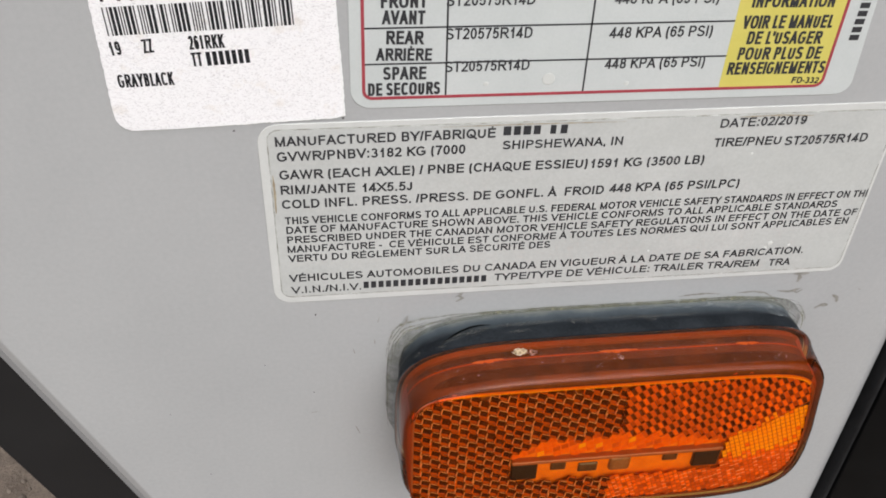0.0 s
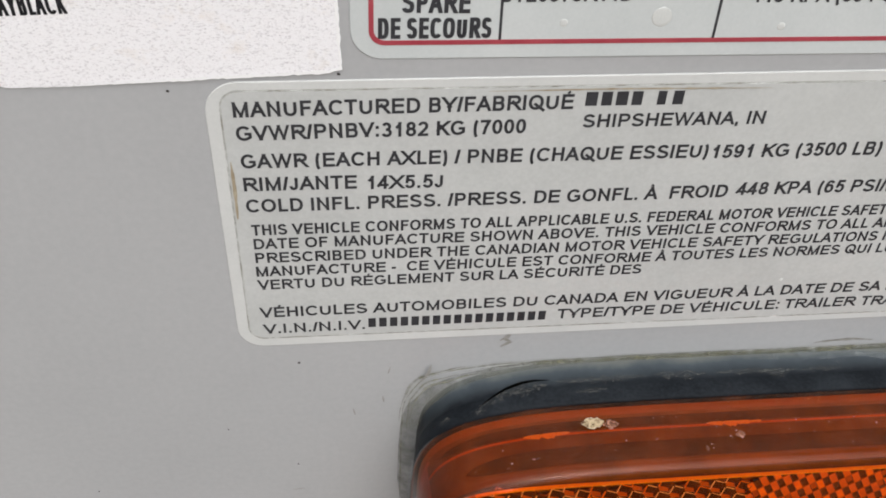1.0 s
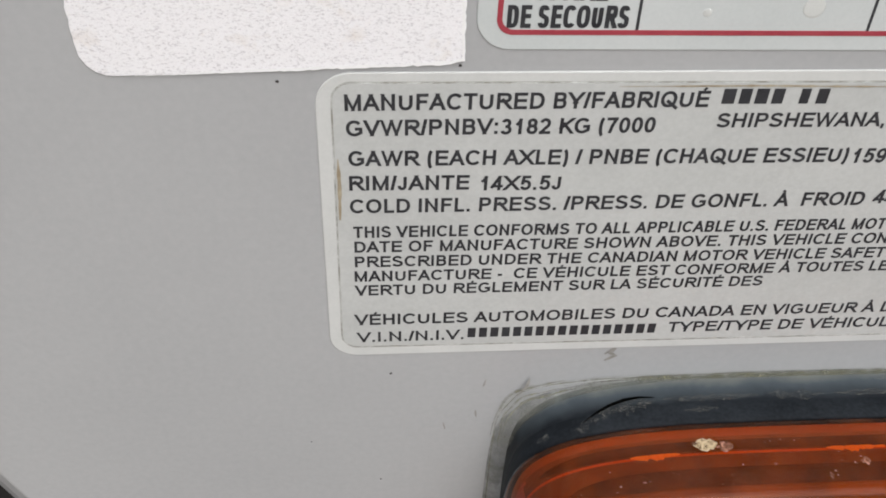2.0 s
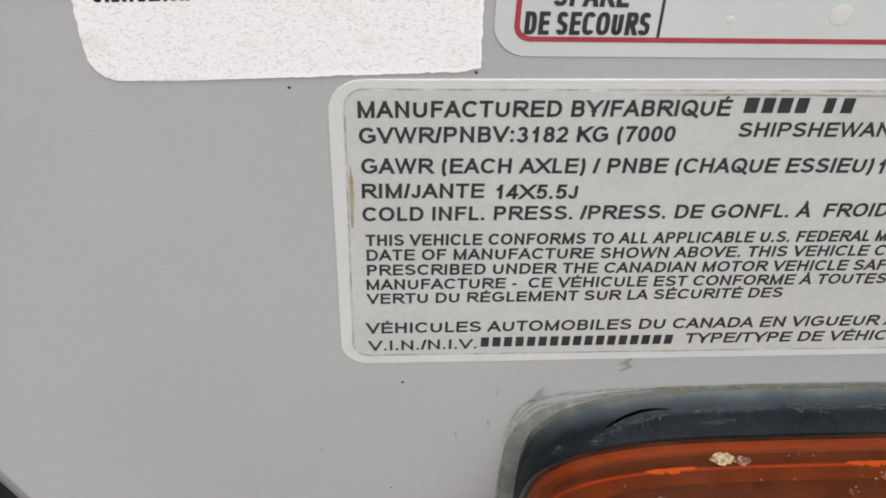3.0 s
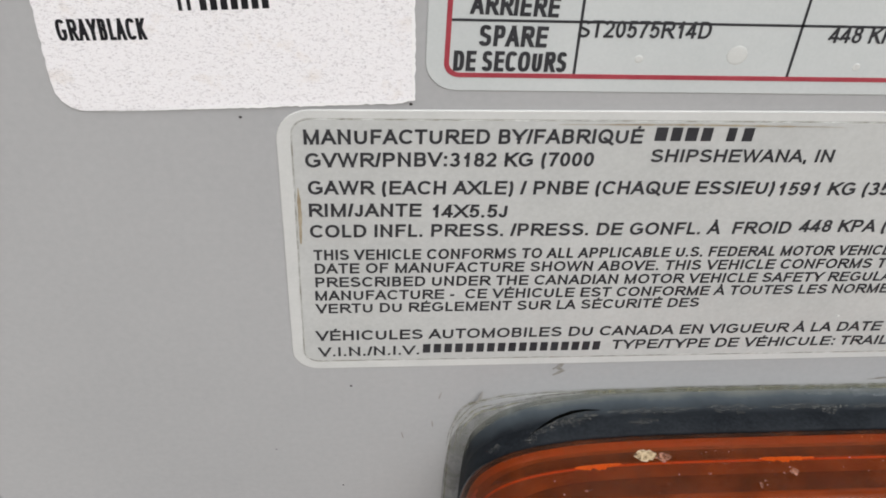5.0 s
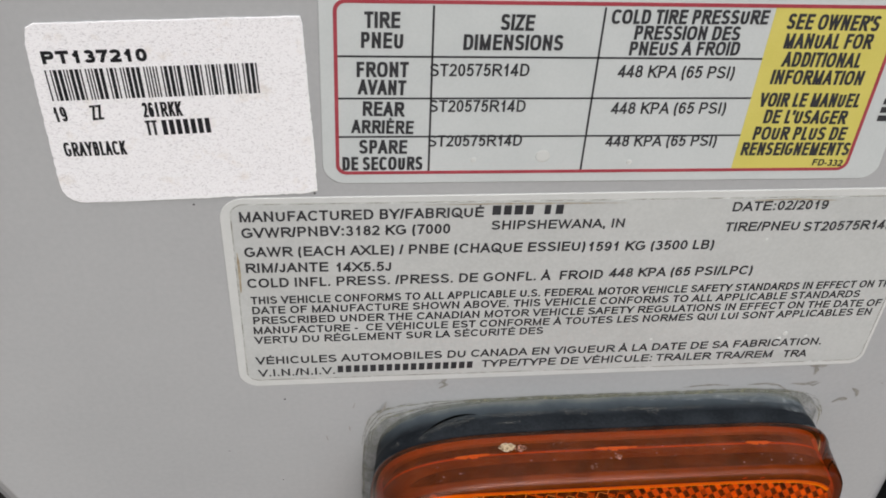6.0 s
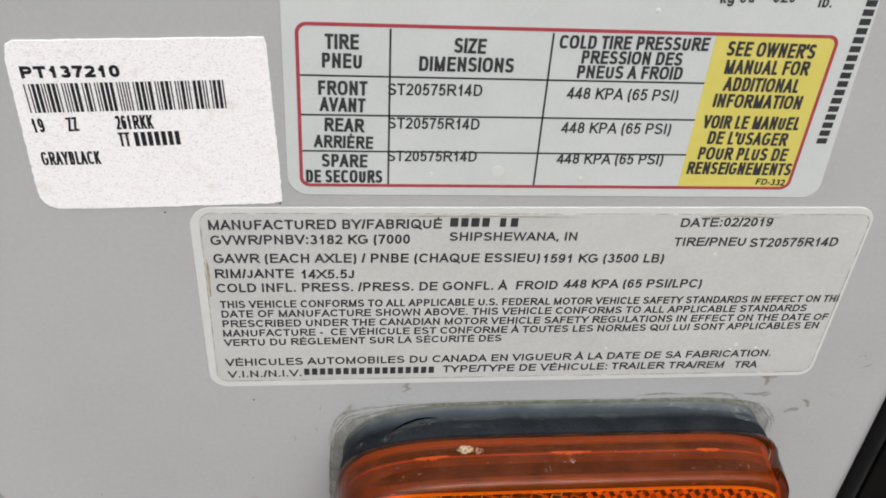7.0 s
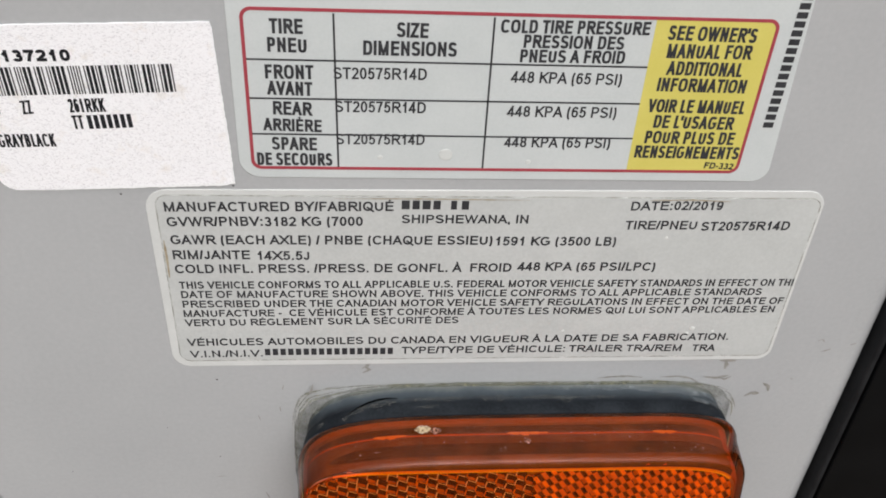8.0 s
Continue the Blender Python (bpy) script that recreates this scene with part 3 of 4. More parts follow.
def build_vehicle_sticker():
    """The wide certification sticker."""
    s = thing("certification_sticker", at(76, -52), "off-white rounded vehicle certification sticker with fine dark print", "sticker", "stickers on the wall")
    part("backing", slab(tipped(rounded(-1.5, -52.8, 153.9, 1.0, (4.6, 3.6, 4.6, 5.0)), 0.006, 76.0), -THICK, 0.05, 0.1, 1), BORDER, s)
    part("print_film", slab(tipped(rounded(0.8, -50.9, 153.0, -0.8, 2.6), 0.002, 76.0), -THICK - 0.07, -0.1, 0.05, 1), FILM, s, "clear film with a stained edge")
    part("film_edge", ring(tipped(rounded(0.6, -51.1, 153.2, -0.6, 2.8), 0.002, 76.0), tipped(rounded(0.85, -50.85, 152.95, -0.85, 2.55), 0.002, 76.0), -THICK - 0.09, -0.1), FILM_DIRT, s, "dirt line along the film's edge")
    y = -PRINT - 0.07

    def b(text, x0, z0, x1, z1, cap, pen=0.185):
        words(s, text, x0, z0, x1, z1, cap, y, INK, pen)

    b("MANUFACTURED BY/FABRIQUÉ", 2.5, -5.2, 53.2, -4.7, 2.6)
    bars(s, (1, -0.35, 0.9, -0.35, 1, -0.35, 0.9, -1.3, 0.75, -0.6, 0.9, -0.4), 55.0, -4.2, 71.0, -4.2, 2.4, y)
    b("DATE:", 107.9, -4.2, 117.5, -4.0, 2.5)
    b("02/2019", 118.0, -4.0, 129.6, -3.9, 2.5)
    b("GVWR/PNBV:", 2.6, -9.3, 23.7, -9.0, 2.6)
    b("3182 KG (7000", 24.2, -9.1, 46.3, -8.9, 2.6)
    b("SHIPSHEWANA, IN", 55.1, -8.1, 84.3, -8.0, 2.4)
    b("TIRE/PNEU", 107.4, -9.6, 124.6, -9.5, 2.5)
    b("ST20575R14D", 125.7, -9.9, 147.3, -9.6, 2.6)
    b("GAWR (EACH AXLE) / PNBE (CHAQUE ESSIEU)", 2.8, -14.3, 76.5, -14.2, 2.6)
    b("1591 KG (3500 LB)", 77.3, -14.4, 106.0, -14.4, 2.6)
    b("RIM/JANTE", 2.8, -18.6, 20.3, -18.6, 2.6)
    b("14X5.5J", 22.0, -18.8, 33.9, -18.8, 2.6)
    b("COLD INFL. PRESS. /PRESS. DE GONFL. À  FROID", 2.8, -22.8, 81.8, -22.3, 2.6)
    b("448 KPA (65 PSI/LPC)", 83.3, -22.0, 117.0, -22.0, 2.6)
    b("THIS VEHICLE CONFORMS TO ALL APPLICABLE U.S. FEDERAL MOTOR VEHICLE SAFETY STANDARDS IN EFFECT ON THI", 3.2, -27.5, 153.2, -26.8, 2.2)
    b("DATE OF MANUFACTURE SHOWN ABOVE. THIS VEHICLE CONFORMS TO ALL APPLICABLE STANDARDS", 3.3, -30.4, 146.0, -29.8, 2.2)
    b("PRESCRIBED UNDER THE CANADIAN MOTOR VEHICLE SAFETY REGULATIONS IN EFFECT ON THE DATE OF", 3.3, -33.4, 152.5, -32.8, 2.2)
    b("MANUFACTURE -  CE VÉHICULE EST CONFORME À TOUTES LES NORMES QUI LUI SONT APPLICABLES EN", 3.2, -36.4, 150.9, -35.6, 2.2)
    b("VERTU DU RÉGLEMENT SUR LA SÉCURITÉ DES", 3.2, -39.4, 70.1, -38.8, 2.2)
    b("VÉHICULES AUTOMOBILES DU CANADA EN VIGUEUR À LA DATE DE SA FABRICATION.", 3.0, -46.0, 141.1, -45.1, 2.4)
    b("V.I.N./N.I.V.", 3.3, -50.0, 21.1, -49.8, 2.3)
    bars(s, (1, -0.45) * 16 + (1,), 21.8, -49.4, 54.0, -49.3, 2.2, y)
    b("TYPE/TYPE DE VÉHICULE:", 56.2, -49.2, 98.4, -49.0, 2.4)
    b("TRAILER TRA/REM", 99.5, -49.0, 129.4, -49.0, 2.4)
    b("TRA", 132.3, -49.1, 138.5, -49.1, 2.4)
    for x, z, r in ((130.8, -41.0, 0.7), (129.7, -42.7, 0.55), (136.4, -42.0, 0.4), (118.0, -12.0, 0.4), (97.0, -41.6, 0.35)):
        bm = bmesh.new()
        bmesh.ops.create_uvsphere(bm, u_segments=16, v_segments=8, radius=1.0)
        bmesh.ops.transform(bm, matrix=Matrix.Translation(at(x, z, -THICK - 0.07)) @ Matrix.Diagonal((r * UNIT, 0.05 * UNIT, r * UNIT, 1)), verts=bm.verts[:])
        part("air_bubble", bm, BUBBLE, s, "small raised air bubble", smooth=True)
    part("edge_stain", streak([(1.3, -13.0), (1.4, -18.0), (1.3, -24.0)], 0.5, -0.35, 11), STAIN, s)
    part("edge_stain", streak([(40.0, -1.4), (60.0, -1.3), (84.0, -1.5)], 0.25, -0.35, 12), STAIN, s)
    part("edge_stain", streak([(112.0, -1.3), (122.0, -1.1), (131.0, -1.5)], 0.35, -0.35, 13), STAIN, s)


def build_tire_sticker():
    """The tyre placard with its red frame and yellow field."""
    s = thing("tire_placard", at(78, 4), "white tyre pressure placard with red frame and yellow field", "sticker", "stickers on the wall")
    part("backing", slab([(x - 0.04 * (z - 6.0) if x > 100.0 else x, z) for x, z in rounded(19.8, 4.0, 138.0, 86.0, (4.6, 3.8, 5.0, 5.0))], -THICK, 0.05, 0.1, 1), VINYL, s)
    y = -PRINT
    part("red_frame", ring(rounded(22.4, 6.2, 130.6, 43.0, 2.2), rounded(23.1, 6.9, 129.9, 42.3, 1.6), -THICK - 0.09, -0.1), RED, s, "red printed frame")
    part("yellow_field", slab(rounded(104.9, 6.9, 129.9, 42.3, 0.1, 2), -THICK - 0.03, -0.1), YELLOW, s, "yellow printed field")
    for x0, z0, x1, z1 in ((40.5, 42.0, 41.0, 6.9), (72.2, 42.0, 72.5, 6.9), (23.1, 32.0, 104.9, 31.9), (23.1, 23.3, 104.9, 23.4), (23.1, 14.9, 104.9, 14.9)):
        bar(s, "ruled_line", x0, z0, x1, z1, 0.4, y, INK)

    def h(text, x0, z0, x1, z1, cap=3.0, pen=0.19):
        words(s, text, x0, z0, x1, z1, cap + 0.15, y - 0.03, INK, pen, 2.8)

    def p(text, x0, z0, x1, z1, cap=2.5):
        words(s, text, x0, z0, x1, z1, cap + 0.1, y - 0.03, INK, 0.155)

    h("TIRE", 28.0, 37.6, 34.5, 37.6)
    h("PNEU", 27.4, 33.7, 35.1, 33.6)
    h("SIZE", 52.9, 37.4, 59.2, 37.3)
    h("DIMENSIONS", 46.3, 33.4, 65.1, 33.4)
    h("COLD TIRE PRESSURE", 73.6, 38.8, 103.9, 39.0, 2.7, 0.195)
    h("PRESSION DES", 78.5, 35.7, 99.1, 35.7, 2.7, 0.195)
    h("PNEUS A FROID", 78.1, 32.5, 99.8, 32.6, 2.7, 0.195)
    h("SEE OWNER'S", 107.8, 38.1, 126.4, 37.8)
    h("MANUAL FOR", 108.4, 34.1, 126.3, 34.1)
    h("ADDITIONAL", 109.1, 30.3, 125.3, 30.1)
    h("INFORMATION", 108.0, 26.5, 127.0, 26.3)
    h("VOIR LE MANUEL", 106.8, 21.5, 128.1, 21.3)
    h("DE L'USAGER", 108.8, 17.7, 126.6, 17.4)
    h("POUR PLUS DE", 107.6, 13.8, 127.7, 13.6)
    h("RENSEIGNEMENTS", 106.0, 10.1, 129.7, 9.9)
    h("FD-332", 122.5, 7.5, 129.2, 7.2, 1.45, 0.21)
    h("FRONT", 26.6, 27.8, 36.3, 27.8, 3.0)
    h("AVANT", 26.8, 24.2, 35.9, 24.0, 3.0)
    h("REAR", 27.7, 19.6, 35.7, 19.4, 3.0)
    h("ARRIÈRE", 25.5, 15.8, 37.6, 15.5, 2.8)
    h("SPARE", 27.0, 11.1, 36.5, 11.0)
    h("DE SECOURS", 23.7, 7.2, 39.7, 7.2)
    p("ST20575R14D", 40.3, 28.0, 59.3, 28.1)
    p("ST20575R14D", 40.5, 20.4, 59.4, 20.4)
    p("ST20575R14D", 40.6, 12.6, 59.5, 12.7)
    p("448 KPA (65 PSI)", 76.7, 27.9, 100.0, 27.7)
    p("448 KPA (65 PSI)", 76.7, 19.9, 100.2, 19.9)
    p("448 KPA (65 PSI)", 76.8, 12.4, 100.1, 12.4)
    p("kg ou", 103.9, 48.9, 110.6, 49.3)
    p("920", 114.4, 49.4, 118.9, 49.5)
    p("lb.", 123.9, 48.7, 126.5, 48.7)
    bars(s, (2, -0.4, 3, -0.4, 2.4, -0.4, 3.6), 24.0, 50.6, 97.0, 49.8, 2.2, y)
    # the vehicle number, which runs down the edge
    bars(s, (1, -0.45) * 16 + (1,), 133.5, 50.5, 133.3, 18.1, 2.3, y)
    for k, (x, z, r) in enumerate(((64.2, 10.2, 1.5), (82.5, 8.6, 0.6), (50.0, 9.4, 0.6), (92.0, 47.0, 0.5))):
        bm = bmesh.new()
        bmesh.ops.create_uvsphere(bm, u_segments=20, v_segments=8, radius=1.0)
        bmesh.ops.transform(bm, matrix=Matrix.Translation(at(x, z, -THICK)) @ Matrix.Diagonal((r * UNIT, 0.07 * UNIT, r * UNIT, 1)), verts=bm.verts[:])
        part("air_bubble", bm, BUBBLE, s, "small raised air bubble", smooth=True)


def build_paper_sticker():
    """The paper stock sticker with its bar code, torn a little at one corner."""
    s = thing("barcode_sticker", at(-6, 1), "white paper inventory sticker with bar code and black print", "sticker", "stickers on the wall")
    rnd = random.Random(21)

    def rough(ax, az, bx, bz, size=0.08, steps=36):
        return [(ax + (bx - ax) * k / steps + rnd.uniform(-size, size), az + (bz - az) * k / steps + rnd.uniform(-size, size)) for k in range(steps)]

    outline = rough(-27.0, 0.1, 17.9, 2.2, 0.04) + rough(18.4, 2.7, 16.9, 39.2, 0.05) + rough(16.6, 39.7, -30.7, 37.8, 0.07)
    outline += rough(-31.0, 37.0, -31.7, 32.6, 0.15, 6) + rough(-31.6, 32.4, -31.3, 4.2, 0.1) + [(-31.1, 2.9), (-30.4, 1.6), (-29.4, 0.7), (-28.2, 0.2)]
    part("paper", slab(outline, -THICK - 0.1, 0.05, 0.08, 1), PAPER, s)
    # a highlight along the lower and right edge, painted as a white line
    part("edge_highlight", streak(outline[2:36] + outline[36:70], 0.42, -THICK - 0.06, 22), PAPER_HIGHLIGHT, s, "painted highlight along the paper edge")
    y = -PRINT - 0.1

    def c(text, x0, z0, x1, z1, cap, pen=0.15, square=2.8):
        words(s, text, x0, z0, x1, z1, cap, y, BLACK_INK, pen, square)

    c("PT137210", -29.2, 30.2, -10.9, 30.9, 2.5, 0.27, 2.5)
    c("19", -29.1, 18.4, -26.9, 18.6, 3.1)
    c("ZZ", -22.5, 18.8, -20.4, 19.0, 3.1)
    c("261RKK", -13.2, 19.4, -6.0, 19.7, 3.1)
    c("TT", -13.1, 15.5, -10.9, 15.6, 3.2)
    bars(s, (1, -0.5) * 6 + (1,), -10.0, 15.6, -1.1, 16.1, 3.2, y, BLACK_INK)
    c("GRAYBLACK", -28.9, 10.9, -17.4, 11.3, 3.1)
    wide_narrow = {"*": "nwnnwnwnn", "P": "nnwnwnnwn", "T": "nnnnwnwwn", "1": "wnnwnnnnw", "3": "wnwwnnnnn", "7": "nnnwnnwnw", "2": "nnwwnnnnw", "0": "nnnwwnwnn"}
    code = []
    for ch in "*PT137210*":
        code += [(2.3 if k == "w" else 1.0) * (-1 if n % 2 else 1) for n, k in enumerate(wide_narrow[ch])] + [-1.0]
    bars(s, code[:-1], -29.0, 22.8, 8.6, 24.5, 6.2, y, BLACK_INK)


build_vehicle_sticker()
build_tire_sticker()
build_paper_sticker()


# ---- the marker lamp ----
LAMP_X, LAMP_Z, LAMP_HALF, LAMP_UP, LAMP_DOWN = 89.2, -90.0, 60.3, 29.0, 30.2


def corner(up, inset, ahead=False):
    """How square the outline's corners are: tighter inwards, most of all at the end towards the trailer's front."""
    if ahead:
        return min((4.3 if up else 3.4) + 0.25 * max(inset - 2.0, 0.0) + 1.6 * max(inset - 2.6, 0.0), 8.0)
    return 6.8 if up else 5.0


def half_width(inset, ahead):
    """Half the lamp's width at an inset: the inner parts keep closer to the sides than to the top, and the rear end draws in towards the lens front."""
    return LAMP_HALF - inset + 0.35 * max(inset - 2.0, 0.0) - (0.0 if ahead else 2.5 + 0.9 * min(max(inset - 0.35, 0.0) / 0.9, 1.0))


def lean(z):
    """How far the lamp's rear end swells out below its upper corner."""
    t = min(max((LAMP_Z + 18.0 - z) / 26.0, 0.0), 1.0)
    return 2.5 * t * t * (3 - 2 * t)


def lamp_outline(inset=0.0, steps=112, wide=0.0, wobble=0.0):
    """The lamp's outline: flat on top with tight corners, fuller below. wide: more at the sides; wobble: an uneven edge."""
    points = []
    for k in range(steps):
        a = 2 * math.pi * k / steps
        c, s = math.cos(a), math.sin(a)
        n = corner(s > 0, inset, c < 0)
        half_x, half_z = half_width(inset, c < 0) + wide, (LAMP_UP if s > 0 else LAMP_DOWN) - inset
        off = wobble * noise.noise((5 * c, 5 * s, 3.0))
        z = LAMP_Z + (half_z + off) * math.copysign(abs(s) ** (2 / n), s)
        points.append((LAMP_X + (half_x + off + (lean(z) if c > 0 else 0.0)) * math.copysign(abs(c) ** (2 / n), c), z))
    return points


def lofted(profile, close_front=False, close_back=False, steps=112, kinds=None, wide=0.0, wobble=0.0):
    """A skin over the lamp's outline, through (inset, y) steps from back to front. kinds: the material of each step, (on top, round the ends and below, where the front end begins)."""
    bm = bmesh.new()
    loops = []
    for n, (inset, y) in enumerate(profile):
        fade = 1 - n / (len(profile) - 1)
        loops.append([bm.verts.new(at(x, z, y)) for x, z in lamp_outline(inset, steps, wide * fade, wobble * fade)])
    for row, (a, b) in enumerate(zip(loops, loops[1:])):
        for i in range(steps):
            f = bm.faces.new((a[i], a[(i + 1) % steps], b[(i + 1) % steps], b[i]))
            if kinds:
                x = f.calc_center_median().x / UNIT
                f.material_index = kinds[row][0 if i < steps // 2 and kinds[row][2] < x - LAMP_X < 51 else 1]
    if close_front:
        bm.faces.new(loops[-1])
    if close_back:
        bm.faces.new(loops[0])
    bmesh.ops.recalc_face_normals(bm, faces=bm.faces[:])
    return bm


def inside(x, z, inset):
    up = z > LAMP_Z
    n = corner(up, inset, x < LAMP_X)
    return abs((x - LAMP_X) / (half_width(inset, x < LAMP_X) + (0.0 if x < LAMP_X else lean(z)))) ** n + abs((z - LAMP_Z) / ((LAMP_UP if up else LAMP_DOWN) - inset)) ** n < 1


def top_of(x, inset):
    """The height of the lamp's upper side at x."""
    n = corner(True, inset, x < LAMP_X)
    r = min(abs((x - LAMP_X) / half_width(inset, x < LAMP_X)), 0.999)
    return LAMP_Z + (LAMP_UP - inset) * (1 - r ** n) ** (1 / n)


def on_top(points, width, inset, seed, lift=0.12, ragged=1.0):
    """A thin smear on the lamp's upper side along points (x, y)."""
    rnd = random.Random(seed)
    bm = bmesh.new()
    fine = []
    for (ax, ay), (bx, by) in zip(points, points[1:]):
        steps = max(3, int(math.hypot(bx - ax, by - ay) / 0.5))
        fine += [(ax + (bx - ax) * k / steps, ay + (by - ay) * k / steps) for k in range(steps)]
    fine.append(points[-1])
    n, pairs = len(fine), []
    for i, (x, y) in enumerate(fine):
        w = width * (0.12 + math.sin(math.pi * (i + 0.4) / n)) * (1 + ragged * (rnd.random() - 0.65)) * 0.5
        pairs.append([bm.verts.new(at(x, top_of(x, inset(y + d) if callable(inset) else inset) + lift, y + d)) for d in (-w, w)])
    for (a, b), (c, d) in zip(pairs, pairs[1:]):
        bm.faces.new((a, b, d, c))
    return bm


BASE = [(-0.2, 0.05), (0.0, -1.2), (0.2, -3.2), (0.3, -4.6), (0.35, -5.2), (0.4, -5.8), (0.5, -9.4), (1.2, -10.2), (3.0, -10.4)]


def base_inset(y):
    """How far the rubber base draws in at the depth y."""
    for (a, ya), (b, yb) in zip(BASE, BASE[1:]):
        if ya >= y >= yb:
            return a + (b - a) * (y - ya) / (yb - ya)
    return 0.4


def outline_run(inset, first, last):
    """Points along the lamp's outline between two angles, a little uneven."""
    points = []
    for k in range(81):
        a = radians(first + (last - first) * k / 80)
        c, s = math.cos(a), math.sin(a)
        n = corner(s > 0, 0.0)
        off = 0.5 * noise.noise((4 * c, 4 * s, inset)) - inset
        points.append((LAMP_X + (LAMP_HALF + off) * math.copysign(abs(c) ** (2 / n), c), LAMP_Z + ((LAMP_UP if s > 0 else LAMP_DOWN) + off) * math.copysign(abs(s) ** (2 / n), s)))
    return points


def band_on_top(x0, x1, y0, y1, inset, taper):
    """A band inside the lamp's upper side, from x0 to x1, that narrows at both ends."""
    bm = bmesh.new()
    pairs, mid, half = [], (y0 + y1) / 2, (y1 - y0) / 2
    for k in range(81):
        x = x0 + (x1 - x0) * k / 80
        room = min(x - x0, x1 - x) / taper
        w = half * math.sqrt(max(1 - (1 - min(room, 1.0)) ** 2, 0.0))
        pairs.append([bm.verts.new(at(x, top_of(x, inset) + 0.1, y)) for y in (mid - w, mid + w)])
    for (a, b), (c, d) in zip(pairs, pairs[1:]):
        bm.faces.new((a, b, d, c))
    bmesh.ops.remove_doubles(bm, verts=bm.verts[:], dist=1e-7)
    return bm


LIGHT_BOX = (61.0, 122.0, -104.5, -90.5)
MIDDLE = 89.6  # where the reflector's two halves meet


def window_facets():
    """Low facets in the upper part of the window, all coloured as if lit."""
    rnd = random.Random(12)
    bm = bmesh.new()
    for i in range(-30, 30):
        for j in range(-14, 14):
            mx, mz = 89.5 + 2.2 * i + 0.5 * j, -90.0 + 0.9 * i - 2.2 * j
            if not (in_window(mx, mz) and mz > -94.6):
                continue
            corners = [(mx + x, mz + z) for x, z in ((-1.25, 0.65), (0.95, 1.5), (1.25, -0.65), (-0.95, -1.5))]
            rim = [bm.verts.new(at(x, z, -23.3)) for x, z in corners]
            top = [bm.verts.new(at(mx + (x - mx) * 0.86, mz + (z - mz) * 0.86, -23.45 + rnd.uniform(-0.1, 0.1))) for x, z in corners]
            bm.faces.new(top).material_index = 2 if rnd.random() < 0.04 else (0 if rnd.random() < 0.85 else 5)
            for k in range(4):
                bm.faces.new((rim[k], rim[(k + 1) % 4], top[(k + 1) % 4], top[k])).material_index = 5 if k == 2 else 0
    bmesh.ops.recalc_face_normals(bm, faces=bm.faces[:])
    return bm


def in_window(x, z):
    """The plain window round the led board, with its arched upper edge."""
    x0, x1, z0, z1 = LIGHT_BOX
    return (x0 < x < x1 and z0 < z < z1) or (66.5 < x < 113.0 and z1 - 1.0 < z < -86.9 - 0.0026 * (x - 84) ** 2)


def lattice(a, b, middle_x, middle_z, reach=70, inset=4.9):
    """The points of a slanted grid over the reflector, with their counts."""
    for i in range(-reach, reach):
        for j in range(-reach, reach):
            x, z = middle_x + i * a[0] + j * b[0], middle_z + i * a[1] + j * b[1]
            if inside(x, z, inset) and not in_window(x, z):
                yield i, j, x, z


def cube_pits():
    """The half with six-sided pits, light and shade set by face colour: a dark slanted floor, dim facets round it, and
    bright ridges above and beside it.
    """
    rnd = random.Random(9)
    bm = bmesh.new()
    hexagon = [(-0.84, 1.95), (0.82, 1.72), (1.65, -0.22), (0.84, -1.95), (-0.82, -1.72), (-1.65, 0.22)]
    floor = [(-0.95, 1.84), (1.32, 0.85), (0.95, -1.84), (-1.32, -0.85)]
    for i, j, mx, mz in lattice((2.47, 1.5), (0.02, -3.67), MIDDLE - 1.3, -66.0, inset=5.4):
        if mx > MIDDLE - 0.9:
            continue
        size, slant = rnd.uniform(0.93, 0.98), rnd.uniform(-0.08, 0.08)
        rim = [bm.verts.new(at(mx + x, mz + z, -24.7)) for x, z in hexagon]
        low = [bm.verts.new(at(mx + x * size + 0.05, mz + z * size, -24.25 - slant * x - 0.06 * z)) for x, z in floor]
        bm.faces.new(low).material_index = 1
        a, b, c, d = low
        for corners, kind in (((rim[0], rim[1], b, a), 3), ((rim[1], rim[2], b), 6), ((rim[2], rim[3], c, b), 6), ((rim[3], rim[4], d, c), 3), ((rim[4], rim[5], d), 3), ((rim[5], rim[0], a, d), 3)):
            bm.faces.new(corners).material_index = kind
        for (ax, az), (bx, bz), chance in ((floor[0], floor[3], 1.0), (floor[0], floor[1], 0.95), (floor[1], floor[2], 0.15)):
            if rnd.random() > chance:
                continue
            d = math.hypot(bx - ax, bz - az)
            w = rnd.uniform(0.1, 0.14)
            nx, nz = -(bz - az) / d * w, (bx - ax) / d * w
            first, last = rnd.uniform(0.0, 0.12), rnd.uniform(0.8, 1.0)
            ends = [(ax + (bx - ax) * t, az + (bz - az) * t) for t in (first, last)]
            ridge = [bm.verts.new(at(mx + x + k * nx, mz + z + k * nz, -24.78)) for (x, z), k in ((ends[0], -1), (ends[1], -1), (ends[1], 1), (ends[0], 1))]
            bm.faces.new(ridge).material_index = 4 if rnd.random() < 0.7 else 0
    bmesh.ops.recalc_face_normals(bm, faces=bm.faces[:])
    return bm


# upper and lower edge of the band that is painted as lit
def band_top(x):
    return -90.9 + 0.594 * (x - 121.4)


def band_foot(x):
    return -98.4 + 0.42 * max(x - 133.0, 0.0)


